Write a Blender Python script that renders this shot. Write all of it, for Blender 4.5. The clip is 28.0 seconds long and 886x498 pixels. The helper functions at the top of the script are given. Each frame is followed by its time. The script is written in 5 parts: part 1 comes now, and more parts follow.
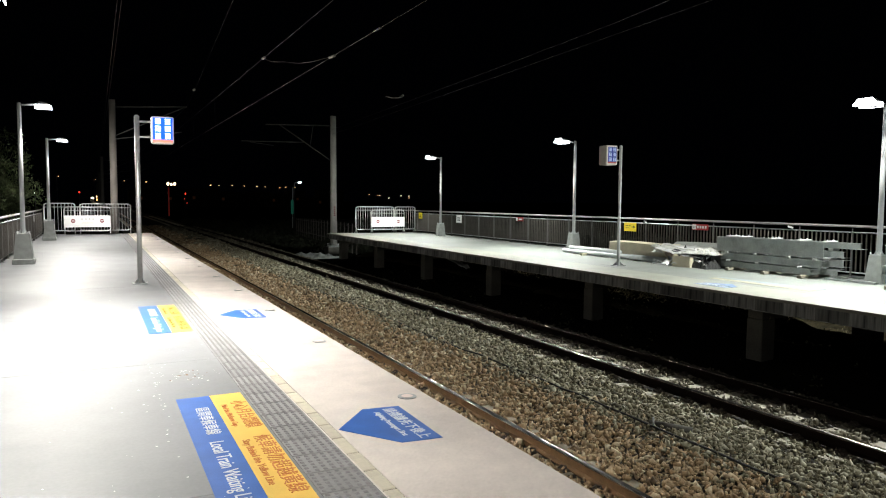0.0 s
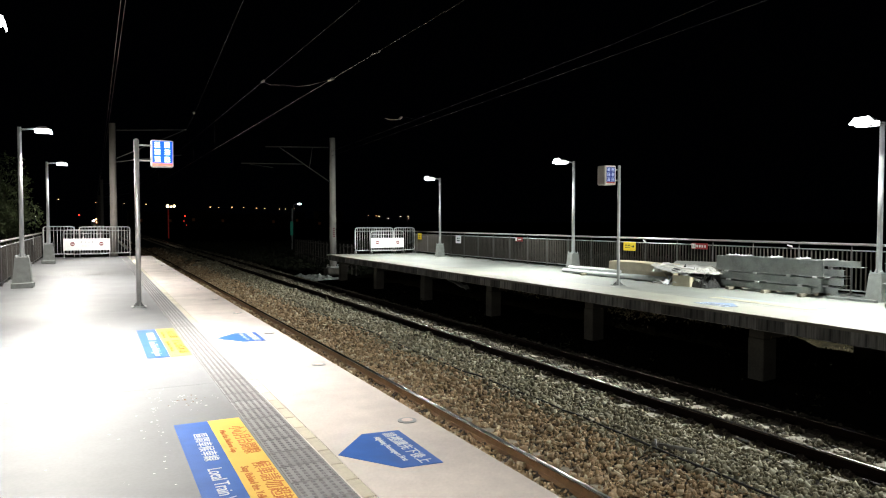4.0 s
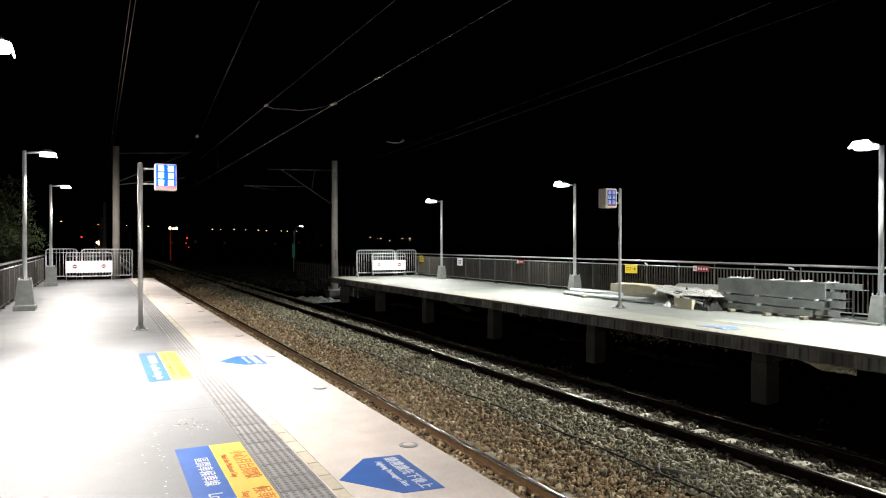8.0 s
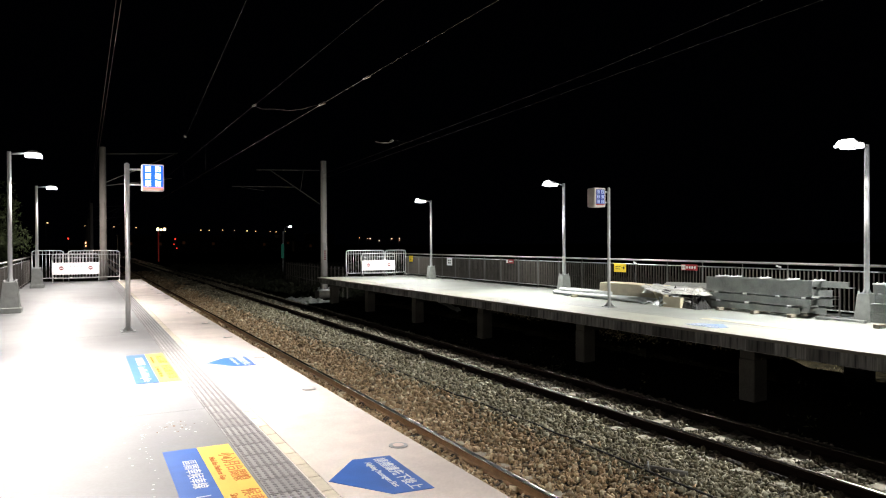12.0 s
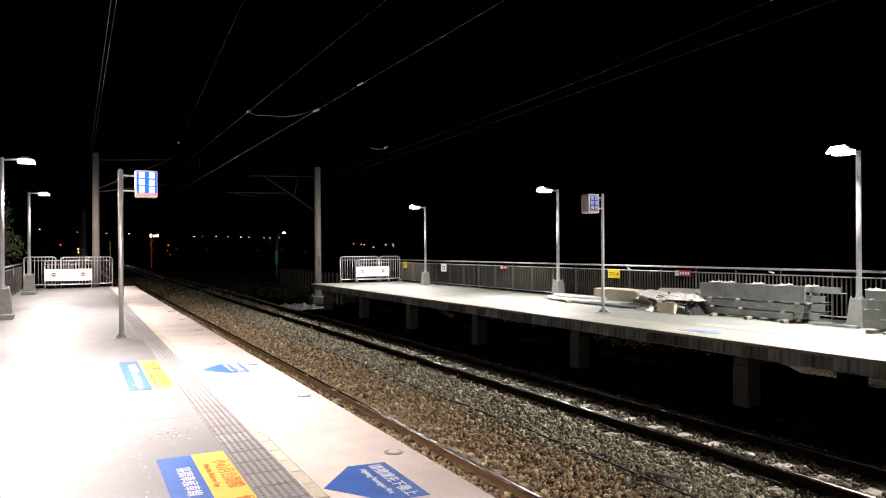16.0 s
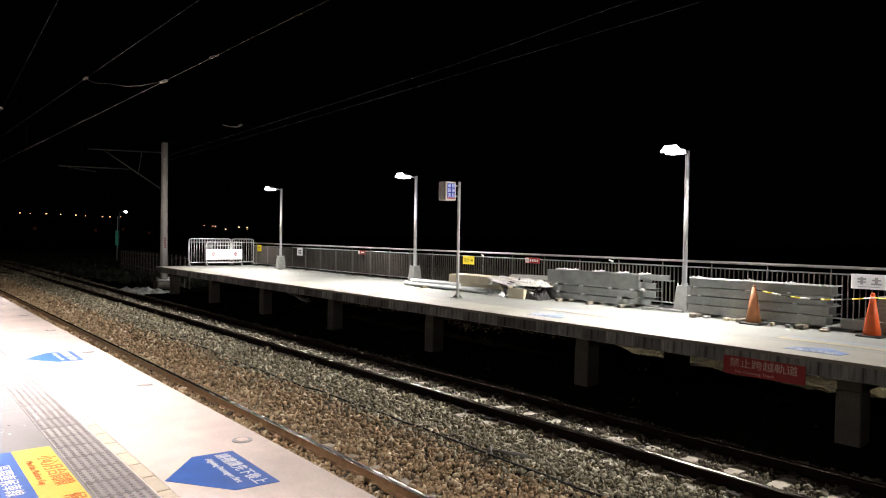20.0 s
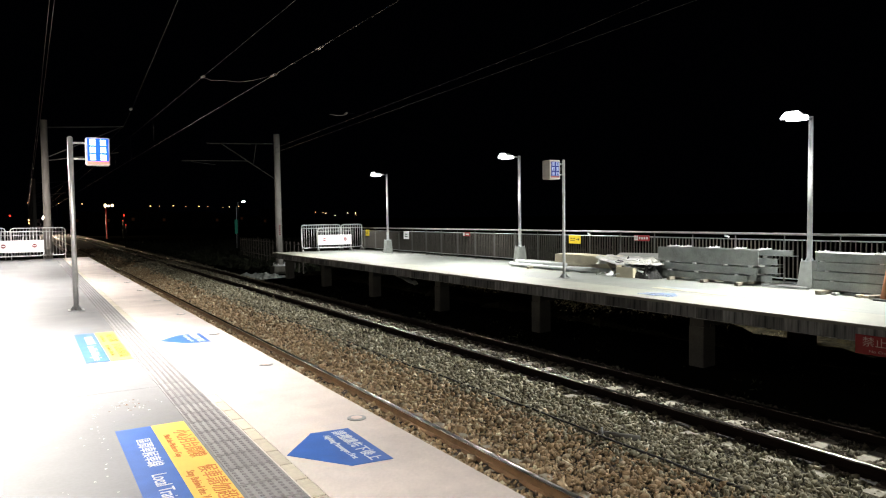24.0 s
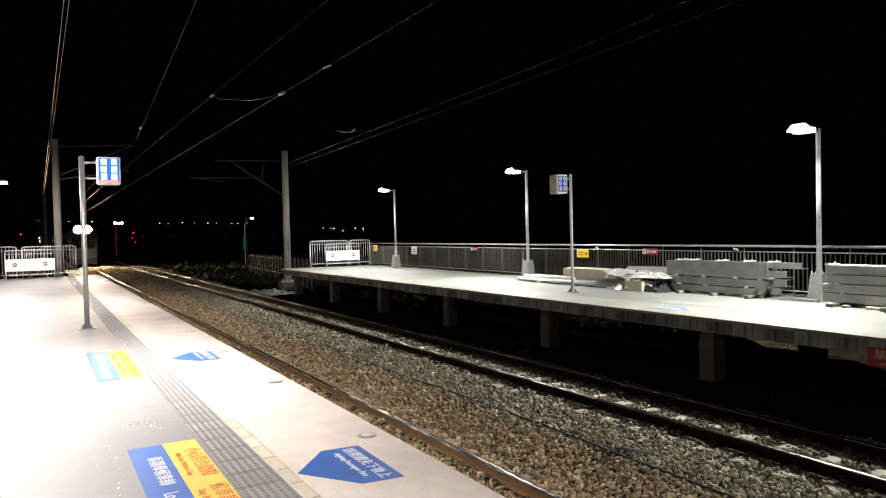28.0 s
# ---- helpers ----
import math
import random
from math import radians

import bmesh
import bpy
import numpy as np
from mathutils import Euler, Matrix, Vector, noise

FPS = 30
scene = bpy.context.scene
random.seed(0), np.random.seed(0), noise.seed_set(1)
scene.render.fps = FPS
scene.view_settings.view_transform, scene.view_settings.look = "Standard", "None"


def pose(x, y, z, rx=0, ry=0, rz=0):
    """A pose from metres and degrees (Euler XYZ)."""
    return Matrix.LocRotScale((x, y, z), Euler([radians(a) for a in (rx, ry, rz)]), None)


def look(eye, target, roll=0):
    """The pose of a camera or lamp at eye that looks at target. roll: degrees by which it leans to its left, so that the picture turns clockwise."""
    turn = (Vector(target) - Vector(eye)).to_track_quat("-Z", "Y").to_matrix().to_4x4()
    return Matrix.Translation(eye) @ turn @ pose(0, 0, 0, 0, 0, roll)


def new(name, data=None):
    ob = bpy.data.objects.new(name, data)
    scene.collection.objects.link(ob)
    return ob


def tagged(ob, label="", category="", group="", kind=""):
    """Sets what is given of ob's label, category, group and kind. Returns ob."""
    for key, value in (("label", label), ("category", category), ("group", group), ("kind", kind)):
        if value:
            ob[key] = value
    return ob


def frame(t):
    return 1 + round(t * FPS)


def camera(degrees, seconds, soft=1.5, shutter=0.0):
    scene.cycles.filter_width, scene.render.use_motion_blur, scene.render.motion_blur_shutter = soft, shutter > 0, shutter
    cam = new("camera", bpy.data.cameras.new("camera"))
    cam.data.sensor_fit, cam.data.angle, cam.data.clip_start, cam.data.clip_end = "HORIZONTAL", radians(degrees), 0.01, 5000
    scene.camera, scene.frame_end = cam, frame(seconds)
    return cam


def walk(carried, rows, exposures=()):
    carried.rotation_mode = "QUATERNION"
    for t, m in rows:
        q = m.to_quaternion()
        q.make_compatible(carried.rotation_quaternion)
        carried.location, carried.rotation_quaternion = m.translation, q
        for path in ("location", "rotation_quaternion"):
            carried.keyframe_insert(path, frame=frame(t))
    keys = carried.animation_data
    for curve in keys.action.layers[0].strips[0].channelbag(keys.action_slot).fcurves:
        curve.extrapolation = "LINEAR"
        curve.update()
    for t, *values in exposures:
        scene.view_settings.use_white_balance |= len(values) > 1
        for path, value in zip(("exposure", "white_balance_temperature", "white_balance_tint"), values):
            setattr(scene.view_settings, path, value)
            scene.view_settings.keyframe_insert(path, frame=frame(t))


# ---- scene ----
cam = camera(64.9, 28.0, soft=1.1, shutter=0.6)

PATH = [
    (0, (0.113, -0.448, 1.552), (1.005, 1.337, 1.416), 0.4),
    (0.5, (0.111, -0.449, 1.556), (1.003, 1.335, 1.414), 0.6),
    (1, (0.107, -0.443, 1.556), (1.009, 1.337, 1.42), 0.7),
    (1.5, (0.11, -0.443, 1.56), (1.014, 1.336, 1.431), 0.6),
    (2, (0.119, -0.443, 1.565), (1.027, 1.335, 1.448), 0.4),
    (2.5, (0.12, -0.442, 1.566), (1.03, 1.336, 1.46), 0.2),
    (3, (0.122, -0.44, 1.568), (1.03, 1.34, 1.468), 0.1),
    (3.5, (0.122, -0.436, 1.567), (1.022, 1.347, 1.478), 0.1),
    (5.5, (0.113, -0.457, 1.582), (0.998, 1.336, 1.541), -0.4),
    (6, (0.116, -0.467, 1.586), (1.003, 1.326, 1.562), -0.4),
    (6.5, (0.117, -0.469, 1.584), (1.014, 1.318, 1.572), -0.3),
    (7, (0.111, -0.473, 1.583), (1.012, 1.313, 1.575), -0.4),
    (7.5, (0.108, -0.469, 1.584), (1.003, 1.32, 1.568), -0.0),
    (8, (0.108, -0.464, 1.584), (0.999, 1.327, 1.569), -0.0),
    (8.5, (0.111, -0.467, 1.589), (0.998, 1.325, 1.581), -0.3),
    (9, (0.113, -0.47, 1.586), (1.0, 1.322, 1.586), -0.4),
    (9.5, (0.115, -0.463, 1.588), (1.01, 1.325, 1.595), -0.6),
    (10, (0.119, -0.463, 1.586), (1.02, 1.323, 1.594), -0.5),
    (10.5, (0.117, -0.463, 1.581), (1.024, 1.319, 1.584), -0.2),
    (11, (0.116, -0.456, 1.581), (1.025, 1.325, 1.572), -0.0),
    (11.5, (0.119, -0.456, 1.582), (1.032, 1.323, 1.564), -0.1),
    (13.5, (0.11, -0.471, 1.588), (1.035, 1.302, 1.599), -0.4),
    (14, (0.112, -0.468, 1.586), (1.044, 1.301, 1.602), -0.3),
    (14.5, (0.113, -0.476, 1.588), (1.051, 1.29, 1.61), -0.4),
    (15, (0.1, -0.484, 1.581), (1.038, 1.282, 1.607), -0.3),
    (15.5, (0.103, -0.469, 1.582), (1.039, 1.299, 1.593), -0.3),
    (16, (0.108, -0.459, 1.584), (1.041, 1.311, 1.586), -0.3),
    (16.5, (0.113, -0.457, 1.585), (1.04, 1.314, 1.586), -0.4),
    (17, (0.11, -0.457, 1.586), (1.042, 1.313, 1.589), -0.4),
    (17.5, (0.111, -0.459, 1.585), (1.048, 1.308, 1.587), -0.3),
    (18, (0.114, -0.459, 1.583), (1.1025, 1.2798, 1.5807), 0.0),
    (18.5, (0.116, -0.458, 1.580), (1.1786, 1.2363, 1.5707), 0.3),
    (19, (0.119, -0.458, 1.578), (1.2564, 1.1870, 1.5502), 0.6),
    (19.5, (0.121, -0.457, 1.576), (1.3603, 1.1126, 1.5595), 0.7),
    (20, (0.124, -0.457, 1.574), (1.3940, 1.0876, 1.5362), 0.9),
    (20.5, (0.126, -0.456, 1.571), (1.2385, 1.2042, 1.4975), 0.6),
    (21, (0.129, -0.456, 1.569), (1.226, 1.214, 1.483), -0.2),
    (21.5, (0.126, -0.454, 1.567), (1.213, 1.223, 1.469), -0.1),
    (23.5, (0.128, -0.448, 1.566), (1.161, 1.263, 1.47), -0.5),
    (24, (0.127, -0.452, 1.572), (1.151, 1.264, 1.48), -0.8),
    (24.5, (0.12, -0.458, 1.572), (1.135, 1.263, 1.481), -1.1),
    (25, (0.113, -0.463, 1.57), (1.107, 1.271, 1.478), -1.2),
    (25.5, (0.125, -0.466, 1.577), (1.11, 1.273, 1.49), -1.3),
    (26, (0.118, -0.462, 1.574), (1.11, 1.273, 1.5), -1.3),
    (26.5, (0.118, -0.467, 1.576), (1.105, 1.271, 1.508), -1.2),
    (27, (0.118, -0.47, 1.579), (1.105, 1.268, 1.512), -1.2),
    (27.5, (0.112, -0.468, 1.58), (1.107, 1.266, 1.515), -1.2),
    (28, (0.107, -0.475, 1.592), (1.113, 1.253, 1.542), -1.3),
]
# the picture grows a little warmer and brighter as the headlights come near
EXPOSURES = [(0, -0.03, 6500, 10), (3, 0.0, 6500, 10), (6, 0.12, 6600, 13), (11, 0.14, 6600, 14), (14, 0.2, 6900, 22), (17, 0.22, 6950, 24), (18, 0.24, 6900, 23),
             (19, 0.4, 6950, 23), (20, 0.32, 6950, 24), (21, 0.2, 6750, 18), (24, 0.22, 6650, 14), (25, 0.2, 6650, 14), (27, 0.22, 6800, 17), (28, 0.12, 6800, 17)]
walk(cam, [(t, look(e, a, roll)) for t, e, a, roll in PATH], EXPOSURES)

# ---- world and large lights ----
world = bpy.data.worlds.new("night_sky")
scene.world = world
world.use_nodes = True
world.node_tree.nodes["Background"].inputs[0].default_value = (0.10, 0.14, 0.30, 1)
world.node_tree.nodes["Background"].inputs[1].default_value = 0.0012

SIDE_WATTS = 128.0         # each of the two end panels of one platform lamp
NEAR_WATTS, NEAR_TILT, NEAR_SPREAD = 330.0, 0.58, 108    # the near lamps' forward panel
FAR_WATTS, FAR_TILT, FAR_SPREAD = 350.0, 0.66, 124       # the far lamps' forward panel
POOL_WATTS = 150.0          # its recessed spot panel
LAMP_COLOUR = (1.0, 0.975, 0.90)
FAR_COLOUR = (0.94, 0.985, 0.92)   # the far platform's lamps are cooler
HEADLIGHT = 1500.0         # glow of the train's headlights
LEFT_LAMPS = [(-1.42, -13.3), (-1.42, -2.6), (-1.38, 8.5), (-1.42, 18.8), (-1.42, 29.5)]
RIGHT_LAMPS = [(13.95, y) for y in (-11.8, -2.0, 7.98, 17.8, 27.5)]


# ---- materials ----
def material(name, colour, rough=0.6, metal=0.0, vary=0.25, scale=6.0, fine=80.0, bump=0.1, dark=None, emit=0.0,
             stretch=(1, 1, 1), island=0.0, piece=0.0, spec=0.5, stain=0.0):
    """A surface with variation at two scales, relief and, on demand, a tone of its own for each piece."""
    m = bpy.data.materials.new(name)
    m.use_nodes = True
    t = m.node_tree
    n, link = t.nodes, t.links
    b = n["Principled BSDF"]
    c4 = (*colour, 1)
    low = (*(dark or [c * (1 - vary) for c in colour]), 1)
    tc = n.new("ShaderNodeTexCoord")
    mp = n.new("ShaderNodeMapping")
    mp.inputs["Scale"].default_value = stretch
    link.new(tc.outputs["Object"], mp.inputs[0])
    big = n.new("ShaderNodeTexNoise")
    big.inputs["Scale"].default_value = scale
    big.inputs["Detail"].default_value = 6
    small = n.new("ShaderNodeTexNoise")
    small.inputs["Scale"].default_value = fine
    small.inputs["Detail"].default_value = 4
    link.new(mp.outputs[0], big.inputs["Vector"])
    link.new(mp.outputs[0], small.inputs["Vector"])
    add = n.new("ShaderNodeMath")
    add.operation = "MULTIPLY_ADD"
    link.new(small.outputs[0], add.inputs[0])
    add.inputs[1].default_value = 0.5
    half = n.new("ShaderNodeMath")
    half.operation = "MULTIPLY"
    half.inputs[1].default_value = 0.75
    link.new(big.outputs[0], half.inputs[0])
    link.new(half.outputs[0], add.inputs[2])
    ramp = n.new("ShaderNodeValToRGB")
    ramp.color_ramp.elements[0].position, ramp.color_ramp.elements[1].position = 0.42, 0.78
    ramp.color_ramp.elements[0].color, ramp.color_ramp.elements[1].color = low, c4
    link.new(add.outputs[0], ramp.inputs[0])
    out = ramp.outputs[0]
    if island or piece:
        geo = n.new("ShaderNodeNewGeometry") if island else n.new("ShaderNodeObjectInfo")
        mr = n.new("ShaderNodeMapRange")
        k = island or piece
        mr.inputs["To Min"].default_value, mr.inputs["To Max"].default_value = 1 - k, 1 + k
        link.new(geo.outputs["Random Per Island" if island else "Random"], mr.inputs[0])
        mul = n.new("ShaderNodeMix")
        mul.data_type, mul.blend_type = "RGBA", "MULTIPLY"
        mul.inputs[0].default_value = 1
        link.new(out, mul.inputs[6])
        link.new(mr.outputs[0], mul.inputs[7])
        out = mul.outputs[2]
    if stain:
        sp = n.new("ShaderNodeTexNoise")
        sp.inputs["Scale"].default_value = 0.7
        sp.inputs["Detail"].default_value = 9
        sp.inputs["Roughness"].default_value = 0.7
        link.new(tc.outputs["Object"], sp.inputs["Vector"])
        sr = n.new("ShaderNodeValToRGB")
        sr.color_ramp.elements[0].position, sr.color_ramp.elements[1].position = 0.36, 0.62
        sr.color_ramp.elements[0].color = (1 - stain, 1 - stain, 1 - stain * 0.95, 1)
        sr.color_ramp.elements[1].color = (1, 1, 1, 1)
        link.new(sp.outputs[0], sr.inputs[0])
        mu = n.new("ShaderNodeMix")
        mu.data_type, mu.blend_type = "RGBA", "MULTIPLY"
        mu.inputs[0].default_value = 1
        link.new(out, mu.inputs[6])
        link.new(sr.outputs[0], mu.inputs[7])
        out = mu.outputs[2]
    link.new(out, b.inputs["Base Color"])
    b.inputs["Roughness"].default_value = rough
    b.inputs["Metallic"].default_value = metal
    b.inputs["Specular IOR Level"].default_value = spec
    if bump:
        bp = n.new("ShaderNodeBump")
        bp.inputs["Strength"].default_value = bump
        bp.inputs["Distance"].default_value = 0.01
        link.new(add.outputs[0], bp.inputs["Height"])
        link.new(bp.outputs[0], b.inputs["Normal"])
    if emit:
        b.inputs["Emission Color"].default_value = c4
        b.inputs["Emission Strength"].default_value = emit
    return m


def stone(name, tones):
    """Broken stone: every piece has one of several tones, with grain on it."""
    m = material(name, (1, 1, 1), 0.9, dark=(0.55, 0.54, 0.52), scale=22, fine=110, bump=0.35)
    t = m.node_tree
    b = t.nodes["Principled BSDF"]
    grain = b.inputs["Base Color"].links[0].from_socket
    geo = t.nodes.new("ShaderNodeNewGeometry")
    ramp = t.nodes.new("ShaderNodeValToRGB")
    e = ramp.color_ramp.elements
    for i, c in enumerate(tones):
        p = i / (len(tones) - 1)
        k = e[0] if i == 0 else (e[-1] if i == len(tones) - 1 else e.new(p))
        k.position, k.color = p, (*c, 1)
    mix = t.nodes.new("ShaderNodeMix")
    mix.data_type, mix.blend_type = "RGBA", "MULTIPLY"
    mix.inputs[0].default_value = 1
    t.links.new(geo.outputs["Random Per Island"], ramp.inputs[0])
    t.links.new(ramp.outputs[0], mix.inputs[6])
    t.links.new(grain, mix.inputs[7])
    t.links.new(mix.outputs[2], b.inputs["Base Color"])
    return m


def glow(name, colour, strength):
    m = bpy.data.materials.new(name)
    m.use_nodes = True
    b = m.node_tree.nodes["Principled BSDF"]
    b.inputs["Base Color"].default_value = (*colour, 1)
    b.inputs["Roughness"].default_value = 0.3
    b.inputs["Emission Color"].default_value = (*colour, 1)
    b.inputs["Emission Strength"].default_value = strength
    return m


CONCRETE = material("grey_concrete", (0.235, 0.24, 0.25), 0.55, vary=0.17, scale=1.3, fine=40, bump=0.08, piece=0.05, stain=0.17)
CREAM = material("cream_concrete", (0.77, 0.70, 0.65), 0.6, vary=0.16, scale=1.5, fine=45, bump=0.08, piece=0.03, stain=0.28)
PALE_EDGE = material("pale_edge_concrete", (0.325, 0.322, 0.275), 0.65, vary=0.2, scale=0.9, fine=30, bump=0.08, piece=0.04, stain=0.18)
PALE = material("pale_concrete", (0.255, 0.27, 0.25), 0.65, vary=0.2, scale=0.9, fine=30, bump=0.08, piece=0.04, stain=0.18)
FASCIA = material("stained_concrete", (0.34, 0.345, 0.355), 0.9, spec=0.2, dark=(0.03, 0.034, 0.038), scale=1.6, fine=7, bump=0.3, stretch=(4.5, 4.5, 0.35), piece=0.5)
COLUMN = material("column_concrete", (0.155, 0.147, 0.13), 0.9, spec=0.15, vary=0.4, scale=2.5, fine=40, bump=0.2)
BLOCK = material("cast_concrete", (0.34, 0.36, 0.345), 0.7, vary=0.3, scale=7, fine=70, bump=0.15)
TACTILE = material("grey_tactile_rubber", (0.28, 0.275, 0.28), 0.85, vary=0.25, scale=6, fine=60, bump=0.1, piece=0.12)
STUD = material("dark_tactile_stud", (0.22, 0.215, 0.22), 0.8, vary=0.3, scale=20)
YELLOW_TILE = material("worn_yellow_tile", (0.62, 0.565, 0.46), 0.6, vary=0.2, scale=9, fine=60, bump=0.1, piece=0.12)
JOINT = material("dark_joint", (0.035, 0.034, 0.033), 0.9)
GALV = material("galvanised_steel", (0.52, 0.54, 0.55), 0.42, metal=0.85, vary=0.3, scale=9, fine=60, bump=0.05)
GALV_BEAM = material("dull_galvanised_beam", (0.36, 0.385, 0.375), 0.55, metal=0.2, vary=0.45, scale=3.5, fine=40, bump=0.06, piece=0.12)
POLE_PAINT = material("light_grey_paint", (0.62, 0.63, 0.64), 0.45, vary=0.12, scale=5, fine=60, bump=0.03)
STEEL = material("stainless_tube", (0.62, 0.62, 0.62), 0.45, metal=0.8, vary=0.15, scale=12, fine=90, bump=0.02)
SLAT = material("brown_grey_slat", (0.085, 0.076, 0.067), 0.6, vary=0.25, scale=4, fine=60, bump=0.04, piece=0.08)
RAIL_TUBE = material("brushed_handrail", (0.52, 0.50, 0.48), 0.4, metal=0.5, vary=0.15, scale=6, fine=70, bump=0.03)
RUST = material("rusty_rail", (0.24, 0.135, 0.065), 0.55, metal=0.3, vary=0.45, scale=8, fine=60, bump=0.2)
POLISHED = material("polished_rail_top", (0.40, 0.36, 0.32), 0.24, metal=1.0, vary=0.35, scale=3, fine=60, bump=0.02, stretch=(8, 0.5, 8))
# Far rails: a darker copy of the rail colours, standing for their shade.
SHADED_RAIL = material("shaded_rail", (0.014, 0.008, 0.006), 0.8, spec=0.05, vary=0.45, scale=8, fine=60, bump=0.2)
SHADED_TOP = material("shaded_rail_top", (0.20, 0.17, 0.145), 0.26, metal=1.0, vary=0.4, scale=3, fine=60, bump=0.02, stretch=(8, 0.5, 8))
CLIP = material("dark_rail_clip", (0.045, 0.033, 0.024), 0.6, vary=0.3, scale=30)
SLEEPER = material("concrete_sleeper", (0.46, 0.42, 0.34), 0.85, vary=0.3, scale=9, fine=60, bump=0.2, piece=0.12)
STONE_BROWN = stone("brown_ballast", ((0.13, 0.095, 0.058), (0.45, 0.312, 0.180), (0.34, 0.240, 0.140), (0.57, 0.400, 0.235), (0.50, 0.375, 0.235), (0.76, 0.66, 0.46)))
STONE_GREY = stone("grey_ballast", ((0.075, 0.068, 0.048), (0.25, 0.220, 0.145), (0.19, 0.174, 0.117), (0.34, 0.302, 0.202), (0.30, 0.28, 0.20), (0.56, 0.53, 0.40)))
STONE_DARK = stone("dark_ballast", ((0.045, 0.04, 0.03), (0.16, 0.14, 0.10), (0.11, 0.10, 0.07), (0.24, 0.21, 0.15), (0.19, 0.17, 0.12), (0.38, 0.35, 0.27)))
BED = material("ballast_bed", (0.035, 0.028, 0.022), 0.95, vary=0.6, scale=10, fine=45, bump=0.8)
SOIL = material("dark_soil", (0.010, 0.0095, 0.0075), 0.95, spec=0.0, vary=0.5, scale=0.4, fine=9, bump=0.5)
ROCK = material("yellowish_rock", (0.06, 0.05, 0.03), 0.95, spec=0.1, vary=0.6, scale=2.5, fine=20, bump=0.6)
BLUE = material("blue_floor_film", (0.042, 0.145, 0.50), 0.45, vary=0.25, scale=5, fine=110, bump=0.04)
# Far films: lamp glare on the gloss is put in as paler colour.
GLARE_BLUE = material("glare_blue_film", (0.15, 0.25, 0.47), 0.5, vary=0.45, scale=5, fine=60, bump=0.04)
GLARE_PALE_BLUE = material("glare_pale_blue_film", (0.17, 0.22, 0.31), 0.5, vary=0.0, dark=(0.27, 0.285, 0.285), scale=4, fine=60, bump=0.04)
GLARE_YELLOW = material("glare_yellow_film", (0.40, 0.355, 0.245), 0.5, vary=0.3, scale=5, fine=60, bump=0.04)
YELLOW = material("yellow_floor_film", (0.84, 0.55, 0.115), 0.45, vary=0.14, scale=5, fine=110, bump=0.04)
WHITE = material("white_print", (0.78, 0.79, 0.80), 0.5, vary=0.12, scale=14, fine=90, bump=0)
ORANGE_PRINT = material("orange_red_print", (0.62, 0.20, 0.05), 0.5, vary=0.2, scale=14, fine=90, bump=0)
CHIP = material("white_paint_chip", (0.75, 0.75, 0.73), 0.7, vary=0.15, scale=20, island=0.15)
LEAF_LITTER = material("dry_litter", (0.22, 0.13, 0.08), 0.9, vary=0.4, scale=30)
LENS = glow("lit_lamp_lens", (0.93, 0.97, 1.0), 5.0)
SIGN_BLUE = glow("lit_blue_sign", (0.003, 0.085, 1.0), 1.4)
SIGN_WHITE = glow("lit_white_glyph", (0.75, 0.92, 1.0), 4.0)
SIGN_RED = glow("lit_red_strip", (1.0, 0.24, 0.17), 0.9)
SIGN_FRAME = material("sign_case", (0.80, 0.74, 0.70), 0.4, vary=0.1, scale=8)
# The unlit sign's face, glyphs and strip are given a faint added glow.
DIM_BLUE = material("blue_sign_face", (0.012, 0.03, 0.26), 0.3, vary=0.1, emit=0.2)
DIM_GLYPH = material("pale_blue_glyph", (0.34, 0.42, 0.74), 0.4, vary=0.1, emit=0.25)
DIM_RED = material("dull_red_strip", (0.35, 0.04, 0.03), 0.4, emit=0.15)
BOARD = material("white_sign_board", (0.80, 0.80, 0.80), 0.4, vary=0.05, scale=6)
RED_PAINT = material("red_sign_board", (0.40, 0.025, 0.03), 0.45, vary=0.25, scale=6)
PINK_PRINT = material("pinkish_print", (0.75, 0.60, 0.56), 0.5, vary=0.1)
SIGN_YELLOW = material("yellow_sign_board", (0.85, 0.62, 0.03), 0.4, vary=0.1, scale=6)
BLACK = material("black_print", (0.02, 0.02, 0.02), 0.5, vary=0.2)
GREY_PRINT = material("grey_print", (0.35, 0.35, 0.36), 0.5, vary=0.1)
MAROON = material("maroon_print", (0.22, 0.04, 0.05), 0.5, vary=0.1)
MAST = material("spun_concrete_mast", (0.54, 0.52, 0.49), 0.8, vary=0.3, scale=3, fine=50, bump=0.15, stretch=(1, 1, 0.4))
WIRE = material("copper_wire", (0.26, 0.185, 0.15), 0.4, metal=0.6, vary=0.2)
WORN_WIRE = material("worn_contact_wire", (0.09, 0.073, 0.063), 0.5, metal=1.0, vary=0.2)
CABLE = material("dull_cable", (0.03, 0.027, 0.026), 0.5, metal=0.4, vary=0.2)
INSULATOR = material("pale_insulator", (0.36, 0.31, 0.28), 0.35, vary=0.1)
CONE_OLD = material("faded_orange_cone", (0.48, 0.18, 0.07), 0.6, vary=0.3, scale=9, fine=50)
CONE_NEW = material("bright_orange_cone", (0.85, 0.13, 0.03), 0.5, vary=0.15, scale=9, fine=50)
RUBBER = material("black_rubber", (0.035, 0.035, 0.035), 0.8, vary=0.3)
TIMBER = material("weathered_timber", (0.29, 0.26, 0.21), 0.85, vary=0.4, scale=4, fine=50, bump=0.2, stretch=(6, 1, 6))
CARTON = material("tan_sheet", (0.70, 0.63, 0.47), 0.6, vary=0.2, scale=4, fine=50, bump=0.06)
